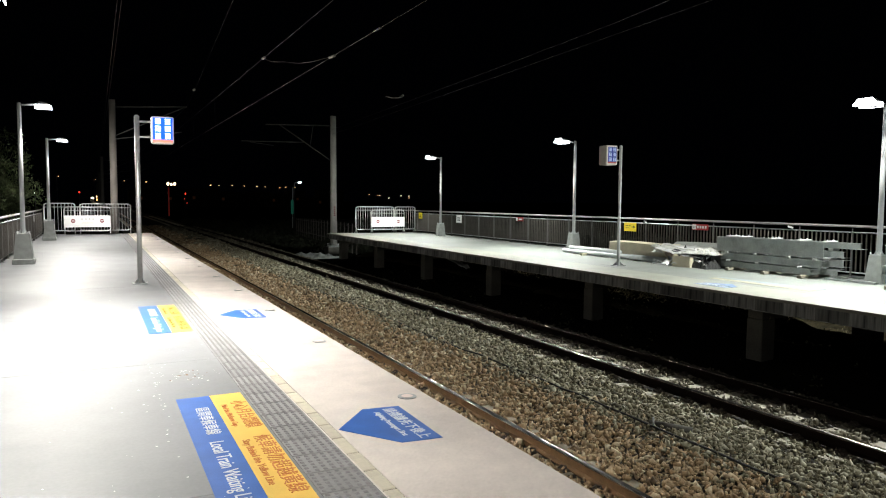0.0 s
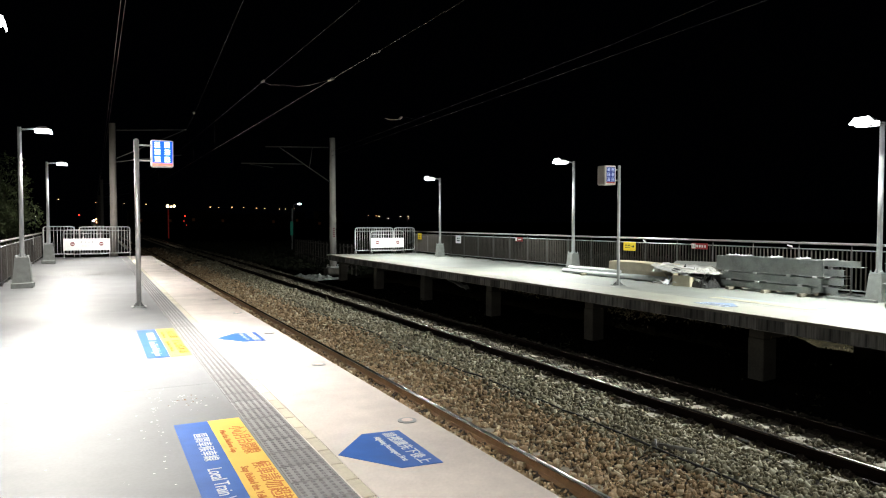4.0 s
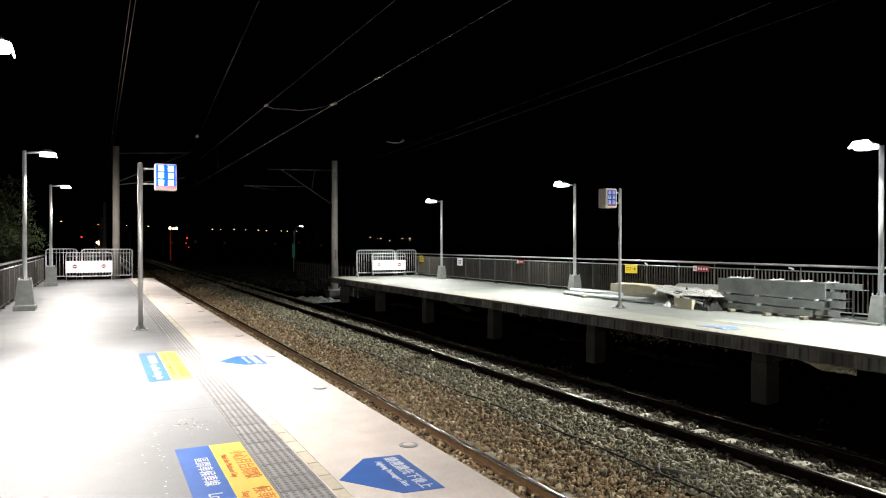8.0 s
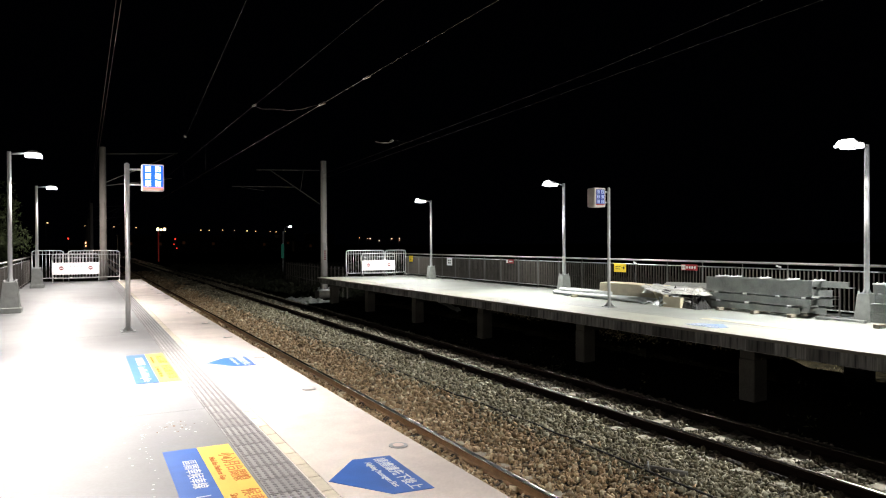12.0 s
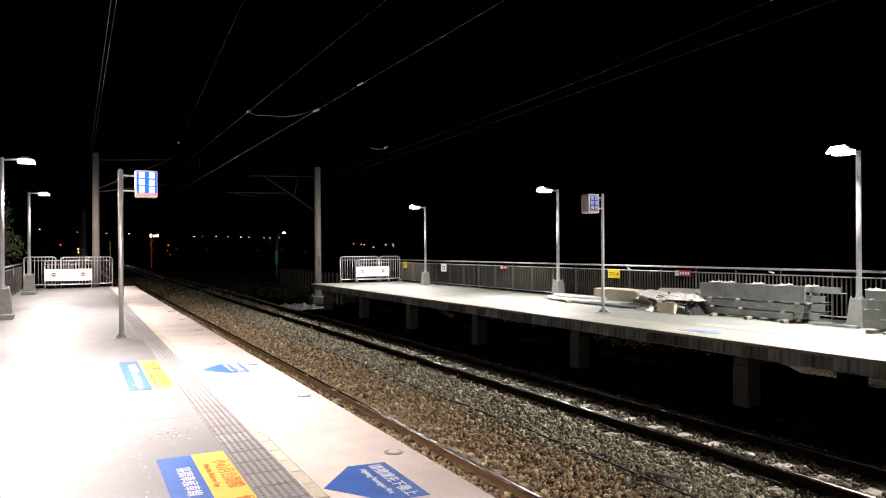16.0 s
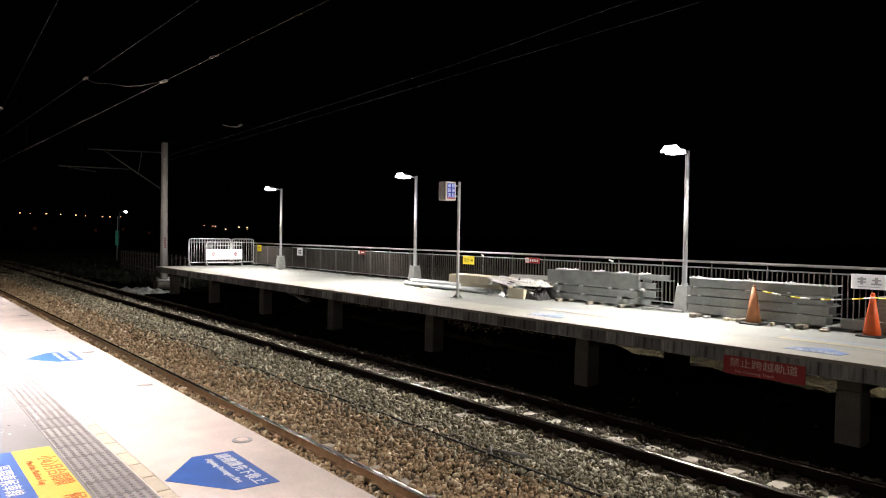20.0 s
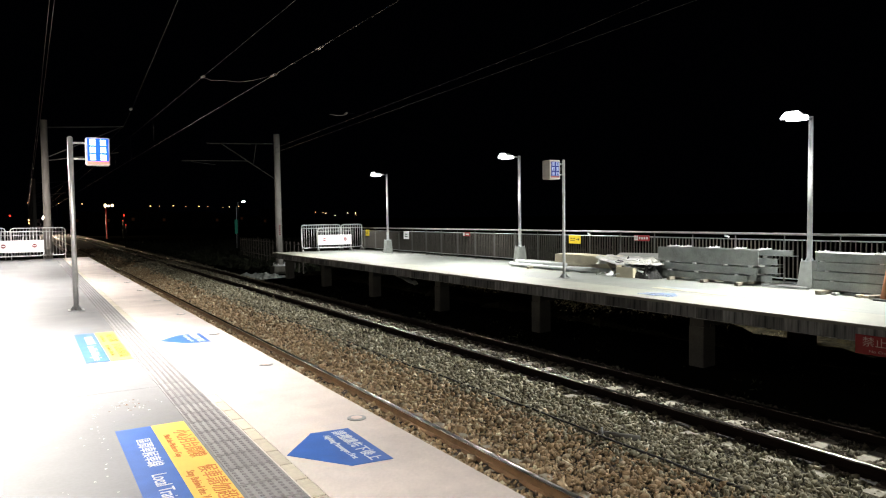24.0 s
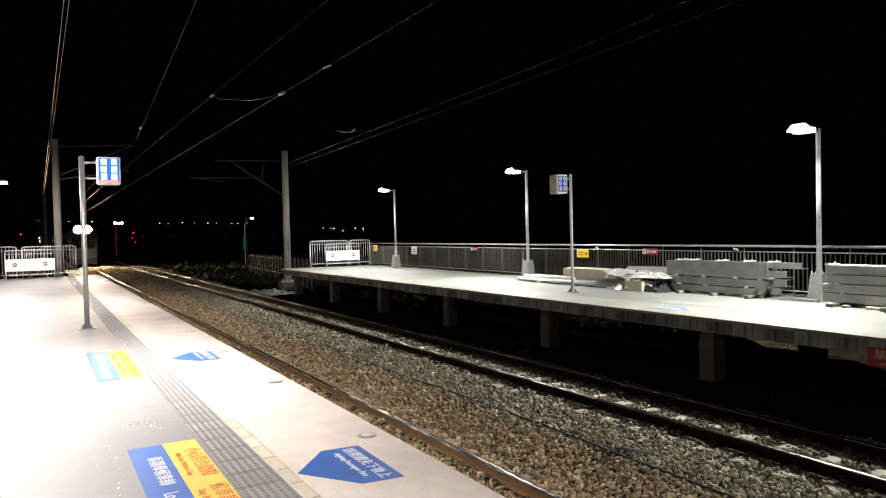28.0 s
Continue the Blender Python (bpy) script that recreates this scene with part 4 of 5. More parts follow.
# ---- crowd barriers at the platform ends ----
def barrier(x, y, width, height, bars, board=None, turn=0):
    t = thing("crowd_barrier", (x, y, 0), "steel crowd barrier with white no-entry board at platform end" if board else
              "bare steel crowd barrier with upright bars at platform end", "barrier", "crowd barriers", turn=turn)
    r, c, z0 = 0.021, 0.14, 0.17
    bm = bmesh.new()
    path = []
    for cx, cz, a0 in ((c, height - c, 180), (width - c, height - c, 90), (width - c, z0 + c, 0), (c, z0 + c, -90)):
        for k in range(5):
            a = radians(a0 - 22.5 * k)
            path.append((cx + c * math.cos(a), 0, cz + c * math.sin(a)))
    path.append(path[0])
    tube(bm, path, r, 8)
    part("frame", bm, STEEL, t)
    bm = bmesh.new()
    tube(bm, [(0.03, 0, height - 0.16), (width - 0.03, 0, height - 0.16)], 0.014, 6)
    part("cross_tube", bm, STEEL, t)
    for i in range(1, bars):
        xx = width * i / bars
        bm = bmesh.new()
        tube(bm, [(xx, 0, z0), (xx, 0, height)], 0.011, 6)
        part("bar", bm, STEEL, t)
    for xx in (0.02, width - 0.02):
        bm = bmesh.new()
        tube(bm, [(xx, 0, 0.0), (xx, 0, height - 0.02 if not board else 0.4)], 0.019, 8)
        tube(bm, [(xx, -0.22, 0.012), (xx, -0.05, 0.16), (xx, 0.05, 0.16), (xx, 0.22, 0.012)], 0.016, 6)
        part("leg", bm, STEEL, t)
    if board:
        b0, b1 = board
        bm = bmesh.new()
        box(bm, -0.005, width + 0.005, -0.045, -0.026, b0, b1, 0.004)
        bd = part("sign_board", bm, BOARD, t, "white board with grey print and dark roundels")
        zc = (b0 + b1) / 2 + 0.02
        for xx in (width * 0.19, width * 0.81):
            bm = bmesh.new()
            tube(bm, [(xx, -0.045, zc), (xx, -0.049, zc)], 0.085, 20, smooth=False)
            part("roundel", bm, MAROON, bd)
            bm = bmesh.new()
            box(bm, xx - 0.06, xx + 0.06, -0.053, -0.048, zc - 0.016, zc + 0.016)
            part("roundel_bar", bm, BOARD, bd)
        for k in range(4):
            xx = width * 0.5 - 0.21 + 0.14 * k
            bm = bmesh.new()
            box(bm, xx - 0.04, xx + 0.04, -0.048, -0.044, zc + 0.05, zc + 0.06)
            box(bm, xx - 0.04, xx + 0.04, -0.048, -0.044, zc + 0.09, zc + 0.10)
            box(bm, xx - 0.007, xx + 0.007, -0.0485, -0.044, zc + 0.03, zc + 0.12)
            part("print_block", bm, GREY_PRINT, bd)
        bm = bmesh.new()
        box(bm, width * 0.5 - 0.24, width * 0.5 + 0.24, -0.048, -0.044, zc - 0.10, zc - 0.085)
        box(bm, width * 0.5 - 0.20, width * 0.5 + 0.22, -0.048, -0.044, zc - 0.06, zc - 0.048)
        part("print_line", bm, PINK_PRINT, bd)
    return t


barrier(-1.85, 34.05, 1.20, 1.36, 9)
barrier(-0.48, 34.05, 2.05, 1.34, 17)
barrier(-1.07, 33.55, 1.80, 1.21, 14, (0.33, 0.84))
barrier(11.38, 31.55, 1.98, 1.27, 16)
barrier(13.42, 31.55, 1.10, 1.27, 9)
barrier(12.03, 31.15, 1.72, 1.12, 13, (0.31, 0.78))


# ---- boards on the far fence and platform edge ----
def fence_board(y, z, w, h, mat, label, draw):
    """A board on the far fence; its own x runs along the fence towards smaller y."""
    t = thing("fence_sign", (14.52, y, z), label, "sign", turn=-90)
    bm = bmesh.new()
    box(bm, -w / 2, w / 2, -0.006, 0.006, -h / 2, h / 2, 0.002)
    part("board", bm, mat, t)
    for nm, m, bars in draw:
        if nm == "arrow":
            bm = bmesh.new()
            for x0, x1, z0, z1 in bars:
                box(bm, x0 * w, x1 * w, -0.009, -0.005, z0 * h, z1 * h)
            part(nm, bm, m, t)
            continue
        for x0, x1, z0, z1 in bars:
            bm = bmesh.new()
            box(bm, x0 * w, x1 * w, -0.009, -0.005, z0 * h, z1 * h)
            part(nm, bm, m, t)
    for s in (-0.4, 0.4):
        bm = bmesh.new()
        box(bm, s * w - 0.01, s * w + 0.01, 0.006, 0.03, -0.01, 0.01)
        part("bracket", bm, GALV, t)
    return t


arrow_bars = [(0.12, 0.32, -0.03, 0.03), (0.28, 0.33, -0.16, 0.16), (0.32, 0.38, -0.08, 0.08)]
fence_board(15.79, 0.83, 0.53, 0.26, SIGN_YELLOW, "yellow direction board with black arrow on fence",
            [("arrow", BLACK, arrow_bars), ("print", BLACK, [(-0.36, -0.18, 0.08, 0.16), (-0.12, 0.04, 0.08, 0.16), (-0.36, 0.02, -0.16, -0.1)])])
fence_board(26.82, 0.79, 0.50, 0.34, BOARD, "white notice board with dark print on fence",
            [("print", BLACK, [(-0.25, -0.02, 0.05, 0.2), (0.05, 0.25, 0.05, 0.2), (-0.25, -0.05, -0.25, -0.08), (0.02, 0.25, -0.25, -0.08)])])
fence_board(13.08, 0.92, 0.55, 0.16, RED_PAINT, "narrow red and white notice board on fence",
            [("print", BOARD, [(-0.48, -0.24, -0.4, 0.4), (-0.18, -0.08, -0.2, 0.2), (-0.02, 0.08, -0.2, 0.2), (0.14, 0.24, -0.2, 0.2), (0.3, 0.4, -0.2, 0.2)]),
             ("panel_print", GREY_PRINT, [(-0.44, -0.38, -0.25, 0.2), (-0.34, -0.28, -0.2, 0.25)])])
fence_board(21.9, 0.90, 0.50, 0.15, RED_PAINT, "narrow red and white notice board on fence",
            [("print", BOARD, [(-0.48, -0.24, -0.4, 0.4), (-0.1, 0.35, -0.15, 0.15)])])
fence_board(30.9, 0.85, 0.42, 0.30, SIGN_YELLOW, "small faded yellow notice board on fence",
            [("print", BLACK, [(-0.25, 0.2, 0.05, 0.15), (-0.25, 0.1, -0.2, -0.1)])])
fence_board(4.52, 0.84, 0.62, 0.28, BOARD, "white board with dark characters on fence",
            [("print", GREY_PRINT, [(-0.32, -0.08, 0.1, 0.24), (-0.32, -0.08, -0.08, 0.02), (-0.24, -0.16, -0.2, 0.3), (0.08, 0.32, 0.06, 0.16), (0.16, 0.24, -0.2, 0.3), (0.06, 0.34, -0.2, -0.1), (-0.3, 0.3, -0.36, -0.32)])])

t = thing("warning_sign", (FAR_EDGE - 0.03, 4.36, -0.29), "red warning board with pale lettering on platform edge", "sign", turn=-90)
bm = bmesh.new()
box(bm, -0.60, 0.60, -0.008, 0.008, -0.135, 0.135, 0.003)
part("board", bm, RED_PAINT, t)
words("lettering", "禁止跨越軌道", 0.145, PINK_PRINT, t, (0, -0.010, 0.035), (90, 0, 0), 1.16)
words("lettering", "No Crossing Track", 0.05, PINK_PRINT, t, (-0.12, -0.010, -0.085), (90, 0, 0), 1.5)


# ---- steel beams and rubble on the far platform ----
def beam(x, y, z, length, h, w, turn=0.0, lip=0.0):
    """A channel beam that lies along y; its web stands to the track."""
    t = thing("steel_beam", (x, y, z), "dull galvanised steel channel beam in a stack", "steel beam", "stacked beams", turn=turn)
    k = 0.012
    bm = bmesh.new()
    box(bm, -w / 2, -w / 2 + k, -length / 2, length / 2, 0, h, 0.002)
    part("web", bm, GALV_BEAM, t)
    for z0, z1 in ((0, k), (h - k, h)):
        bm = bmesh.new()
        box(bm, -w / 2 + k + 0.001, -w / 2 + lip if lip and z0 else w / 2, -length / 2, length / 2, z0, z1)
        part("flange", bm, GALV_BEAM, t)
    return t


def block(x, y, z, sx, sy, sz, name="timber_block", label="rough timber spacer block under stacked beams", mat=None):
    bm = bmesh.new()
    box(bm, -sx / 2, sx / 2, -sy / 2, sy / 2, 0, sz, 0.008)
    o = part(name, bm, mat or TIMBER, None, at=(x, y, z))
    o.rotation_euler = (0, 0, 0.06 * math.sin(7 * y))
    return tagged(o, label, "spacer block", "spacer blocks")


def lug(x, y, z):
    bm = bmesh.new()
    box(bm, -0.2, 0.2, -0.035, 0.035, 0, 0.024, 0.004)
    tube(bm, [(-0.1, 0, 0.02), (-0.1, 0, 0.045)], 0.013, 6)
    tube(bm, [(0.1, 0, 0.02), (0.1, 0, 0.045)], 0.013, 6)
    tagged(part("spacer_plate", bm, POLE_PAINT, None, at=(x, y, z)), "pale spacer plate with bolts lying between beams", "spacer plate", "spacer plates")


for yy in (11.05, 10.1, 9.2):
    block(13.74, yy, 0, 1.05, 0.10, 0.07)
# three tiers of channel beams, two deep; their far ends are staggered
for xx, z, h, ya, yb in ((13.52, 0.071, 0.135, 11.36, 9.04), (13.92, 0.071, 0.135, 11.30, 8.72), (13.52, 0.246, 0.155, 11.38, 8.80), (13.92, 0.246, 0.155, 11.34, 8.60),
                         (13.52, 0.441, 0.331, 11.50, 8.77), (13.92, 0.441, 0.141, 11.45, 8.60), (13.92, 0.640, 0.132, 11.48, 8.26)):
    beam(xx, (ya + yb) / 2, z, ya - yb, h, 0.24, lip=0.05 if z > 0.44 else 0)
for z, ys in ((0.206, (11.15, 10.35, 9.3)), (0.401, (11.2, 10.4, 9.55, 8.95))):
    for yy in ys:
        block(13.70, yy, z, 0.64, 0.11, 0.0395, "spacer_bar", "pale spacer bar between stacked steel beams", POLE_PAINT)
for yy in (11.2, 10.4, 9.55, 8.9):
    block(13.92, yy, 0.582, 0.2, 0.11, 0.0575, "spacer_bar", "pale spacer bar between stacked steel beams", POLE_PAINT)
for yy in (11.3, 10.95, 10.15, 9.45, 8.85):
    lug(13.72, yy, 0.7725)
for xx, yy, a in ((13.9, 8.42, 4), (14.15, 8.2, -3), (13.6, 8.3, 2)):
    bm = bmesh.new()
    box(bm, -0.05, 0.05, -0.5, 0.5, 0.001, 0.05, 0.005)
    o = part("steel_bar", bm, GALV, None, at=(xx, yy, 0))
    o.rotation_euler = (0, 0, radians(a))
    tagged(o, "short flat steel bar lying on the platform", "steel bar", "loose steel bars")
for yy in (7.2, 6.2, 5.1):
    block(13.42, yy, 0, 0.95, 0.12, 0.0745)
for k, z in enumerate((0.075, 0.255, 0.435, 0.615)):
    for xx in (13.37, 13.66):
        beam(xx, 6.12 - 0.02 * k, z, 2.72 + (0.0, 0.05, -0.06, 0.02)[k], 0.165, 0.24, turn=0.6 * (k % 2) - 0.3)
    for yy in (7.1, 6.0, 5.2):
        lug(13.42, yy + 0.1 * k, z + 0.166)
beam(13.45, 3.6, 0.06, 1.9, 0.16, 0.24)
beam(13.72, 3.2, 0.06, 2.4, 0.17, 0.24)
for yy in (2.8, 3.9, 4.35):
    block(13.58, yy, 0, 0.5, 0.1, 0.06)
bm = bmesh.new()
box(bm, -0.3, 0.3, -0.55, 0.55, 0, 0.42, 0.01)
tagged(part("timber_crate", bm, TIMBER, None, at=(13.72, 3.45, 0.232)), "weathered timber crate lying on steel beams", "crate")
rng = np.random.default_rng(31)
for i in range(16):
    block(13.0 + 0.2 * rng.random(), 4.55 + 2.7 * rng.random(), 0, rng.uniform(0.06, 0.16), rng.uniform(0.06, 0.14), rng.uniform(0.03, 0.07),
          "rubble_piece", "small piece of timber or rubble on platform", CARTON if i % 3 else BLOCK)


def cone(x, y, mat, label):
    t = thing("traffic_cone", (x, y, 0), label, "traffic cone", "traffic cones")
    bm = bmesh.new()
    box(bm, -0.19, 0.19, -0.19, 0.19, 0, 0.035, 0.01)
    part("foot", bm, RUBBER, t, "black rubber foot")
    bm = bmesh.new()
    tube(bm, [(0, 0, 0.035), (0, 0, 0.70)], 0.14, 16, 0.035)
    tube(bm, [(0, 0, 0.70), (0, 0, 0.735)], 0.035, 12, 0.022)
    part("body", bm, mat, t)
    return t


cone(13.0, 5.95, CONE_OLD, "faded orange traffic cone in front of stacked beams")
cone(13.05, 3.95, CONE_NEW, "bright orange traffic cone on the platform")
t = thing("barrier_tape", (13.0, 5.95, 0.66), "sagging yellow and black barrier tape between cones", "barrier tape")
for i in range(12):
    ya, yb = -i * 2.05 / 12, -(i + 1) * 2.05 / 12
    za, zb = [-0.10 * math.sin(math.pi * -y / 2.05) for y in (ya, yb)]
    bm = bmesh.new()
    tube(bm, [(0, ya, za), (0, yb, zb)], 0.014, 6)
    part("tape_piece", bm, SIGN_YELLOW if i % 3 == 1 else (RUBBER if i % 3 == 0 else BOARD), t)
bm = bmesh.new()
tube(bm, [(0, -2.05, 0), (0.0, -3.2, -0.03), (0.1, -4.6, 0)], 0.012, 6)
part("tape_piece", bm, SIGN_YELLOW, t)

# white pipes, a tan duct and crumpled sheeting
for i, (xx, zz, ya, yb) in enumerate(((13.05, 0.080, 17.1, 13.2), (13.22, 0.080, 17.3, 13.6), (13.14, 0.180, 16.9, 14.6), (13.40, 0.08, 16.8, 13.0))):
    bm = bmesh.new()
    tube(bm, [(0, ya - 15, 0), (0.0, yb - 15, 0)], 0.055, 12)
    tagged(part("plastic_pipe", bm, PLASTIC, None, at=(xx, 15, zz)), "long white plastic pipe lying on the platform", "pipe", "white pipes")
for yy in (16.6, 15.3, 13.9):
    block(13.3, yy, 0, 0.5, 0.1, 0.022)
t = thing("folded_duct", (13.62, 14.2, 0.0), "tan folded sheet duct lying on timber", "duct", turn=2)
bm = bmesh.new()
prof = [(-0.22, 0.10), (-0.25, 0.24), (-0.24, 0.45), (0.16, 0.47), (0.25, 0.24), (0.22, 0.10)]
rings = [[bm.verts.new((x, y, z + 0.012 * math.sin(3 * y))) for x, z in prof] for y in (-1.2, -0.6, 0.2, 1.12)]
for a, b in zip(rings, rings[1:]):
    for i in range(6):
        bm.faces.new((a[i], a[(i + 1) % 6], b[(i + 1) % 6], b[i]))
bm.faces.new(rings[0]), bm.faces.new(rings[-1][::-1])
part("shell", bm, CARTON, t)
for yy in (-1.0, 0.0, 0.9):
    bm = bmesh.new()
    box(bm, -0.3, 0.3, yy - 0.05, yy + 0.05, 0, 0.088)
    part("bearer", bm, TIMBER, t)


def crumple(name, x, y, z, lx, ly, height, mat, label, seed, turn=0):
    """A crumpled sheet: a folded surface with sharp creases, closed below."""
    bm = bmesh.new()
    n, m = 26, 44
    g = []
    for i in range(n):
        row = []
        for j in range(m):
            u, v = i / (n - 1) * 2 - 1, j / (m - 1) * 2 - 1
            e = max(0.0, 1 - abs(u) ** 3) * max(0.0, 1 - abs(v) ** 4)
            c1 = abs(noise.noise((u * 1.8 + seed, v * 3.2, seed)))
            c2 = abs(noise.noise((u * 5 + seed, v * 8, 3.3)))
            h = height * e * (0.35 + 1.1 * c1 + 0.55 * c2)
            row.append(bm.verts.new((u * lx / 2 + 0.05 * noise.noise((u * 3, v * 3, seed + 4)), v * ly / 2 + 0.08 * noise.noise((u * 3, v * 3, seed + 9)), h + 0.004)))
        g.append(row)
    for a, b in zip(g, g[1:]):
        for j in range(m - 1):
            bm.faces.new((a[j], a[j + 1], b[j + 1], b[j]))
    o = part(name, bm, mat, None, at=(x, y, z))
    o.rotation_euler = (0, 0, radians(turn))
    so = o.modifiers.new("thickness", "SOLIDIFY")
    so.thickness = 0.004
    return tagged(o, label, "sheeting")


def strip(a, b, width, mat, label, seed):
    """A long bent strip of folded sheet from a to b, with sharp creases along it."""
    rng = np.random.default_rng(seed)
    a, b = Vector(a), Vector(b)
    d = (b - a).normalized()
    side = d.cross(Vector((0, 0, 1))).normalized()
    up = side.cross(d)
    bm = bmesh.new()
    tilt = rng.uniform(-0.25, 0.15)
    prof = [(-0.5, 0.22), (-0.40, 0.04), (0.05, 0.0), (0.40, -0.10), (0.50, -0.30)]
    rings = []
    for k in range(8):
        p = a.lerp(b, k / 7) + up * 0.05 * noise.noise((k * 0.9, seed, 0)) + side * 0.06 * noise.noise((k * 0.8, seed, 5))
        q = tilt + 0.5 * noise.noise((k * 0.6, seed, 9))
        wd = width * (1 + 0.35 * noise.noise((k * 0.9, seed, 14)))
        rings.append([bm.verts.new(p + wd * ((u * math.cos(q) - w * math.sin(q)) * side + (u * math.sin(q) + w * math.cos(q)) * up)) for u, w in prof])
    for r0, r1 in zip(rings, rings[1:]):
        for i in range(4):
            bm.faces.new((r0[i], r0[i + 1], r1[i + 1], r1[i]))
    o = part("waste_strip", bm, mat)
    so = o.modifiers.new("thickness", "SOLIDIFY")
    so.thickness = 0.008
    return tagged(o, label, "waste strip", "waste strips")


def panel(name, corners, thick, mat, label, category):
    """A stiff flat or bent sheet given by its outline."""
    bm = bmesh.new()
    bm.faces.new([bm.verts.new(c) for c in corners])
    o = part(name, bm, mat)
    so = o.modifiers.new("thickness", "SOLIDIFY")
    so.thickness, so.offset = thick, 0
    return tagged(o, label, category)


# long white strips slope over a crushed carton; dark ones stand for shaded gaps
for i, (xa, ya, za, xb, yb, zb, w, m) in enumerate(((13.10, 13.30, 0.47, 13.12, 11.95, 0.36, 0.16, SHEETING), (13.30, 13.25, 0.45, 13.32, 11.75, 0.40, 0.20, BOARD),
                                                    (12.98, 13.05, 0.42, 13.02, 11.98, 0.28, 0.11, BOARD), (13.22, 12.90, 0.40, 13.22, 11.60, 0.33, 0.13, SHEETING),
                                                    (13.45, 12.80, 0.42, 13.36, 11.50, 0.44, 0.18, SHEETING), (13.05, 12.70, 0.34, 13.18, 11.55, 0.24, 0.10, BOARD),
                                                    (13.12, 13.10, 0.445, 13.10, 11.70, 0.325, 0.06, DARK_METAL), (13.02, 12.60, 0.37, 13.12, 11.60, 0.27, 0.05, DARK_METAL), (13.16, 12.30, 0.30, 13.05, 11.45, 0.10, 0.12, BOARD))):
    strip((xa, ya, za), (xb, yb, zb), w, m, "long plastic strip on the waste heap, dark ones standing for shaded gaps", 90 + i)
for i, (x, y, z, lx, ly, h, m, lab, tu) in enumerate(((13.32, 11.78, 0.33, 0.60, 0.95, 0.11, SHEETING, "crumpled white plastic sheet on the waste heap", 12),
                                                      (13.20, 11.62, 0.0, 0.50, 0.60, 0.30, RUBBER, "crumpled black plastic sheet under the waste heap", -8),
                                                      (13.35, 12.20, 0.0, 0.50, 0.90, 0.36, DARK_METAL, "dark crumpled sheet under white strips", 5),
                                                      (13.25, 13.15, 0.28, 0.35, 0.45, 0.18, SHEETING, "crumpled white plastic sheet beside the tan duct", 25))):
    crumple("plastic_sheet", x, y, z, lx, ly, h, m, lab, 4.0 + 3 * i, tu)
t = thing("carton", (13.02, 12.12, 0.0), "tan open carton crushed under white strips", "carton", turn=10)
for nm, dims in (("bottom", (-0.15, 0.15, -0.24, 0.24, 0.001, 0.008)), ("side", (-0.158, -0.15, -0.24, 0.24, 0.0, 0.26)), ("side", (0.15, 0.158, -0.24, 0.24, 0.0, 0.28)),
                 ("end", (-0.15, 0.0, -0.248, -0.24, 0.0, 0.24)), ("end", (-0.15, 0.15, 0.24, 0.248, 0.0, 0.22))):
    bm = bmesh.new()
    box(bm, *dims)
    part(nm, bm, CARTON, t)
panel("tan_flap", ((13.36, 13.10, 0.44), (13.05, 12.98, 0.40), (12.92, 12.48, 0.03), (13.20, 12.55, 0.05)), 0.008, CARTON, "tan sheet flap hanging from the duct end", "sheet flap")
panel("grey_offcut", ((12.97, 12.86, 0.005), (12.86, 12.52, 0.005), (12.98, 12.46, 0.20), (13.06, 12.70, 0.22)), 0.006, GALV, "small grey metal offcut leaning on the heap", "offcut")
for i, (xa, ya, xb, yb) in enumerate(((12.82, 13.05, 12.95, 12.62), (12.80, 12.45, 12.92, 12.10))):
    bm = bmesh.new()
    tube(bm, [(xa, ya, 0.012), ((xa + xb) / 2 - 0.04, (ya + yb) / 2, 0.10), (xb, yb, 0.012)], 0.011, 6)
    tagged(part("bent_rod", bm, PLASTIC), "thin white bent rod on the floor", "rod", "bent rods")
bm = bmesh.new()
box(bm, -0.10, 0.10, -0.05, 0.05, 0, 0.065, 0.006)
tagged(part("brick", bm, CARTON, None, at=(12.92, 15.95, 0)), "single tan brick lying beside white pipes", "brick")
t = thing("folded_sheet", (13.92, 12.3, 0), "grey bent sheet metal resting behind the sheeting", "sheet metal", turn=-3)
bm = bmesh.new()
prof = [(-0.3, 0.0), (-0.28, 0.46), (-0.05, 0.585), (0.25, 0.56), (0.28, 0.0)]
rings = [[bm.verts.new((x * s, y, z * s)) for x, z in prof] for y, s in ((-0.95, 1), (0.0, 0.97), (1.0, 0.92))]
for a, b in zip(rings, rings[1:]):
    for i in range(4):
        bm.faces.new((a[i], a[i + 1], b[i + 1], b[i]))
o = part("sheet", bm, GREY_SHEET, t)
so = o.modifiers.new("thickness", "SOLIDIFY")
so.thickness = 0.006


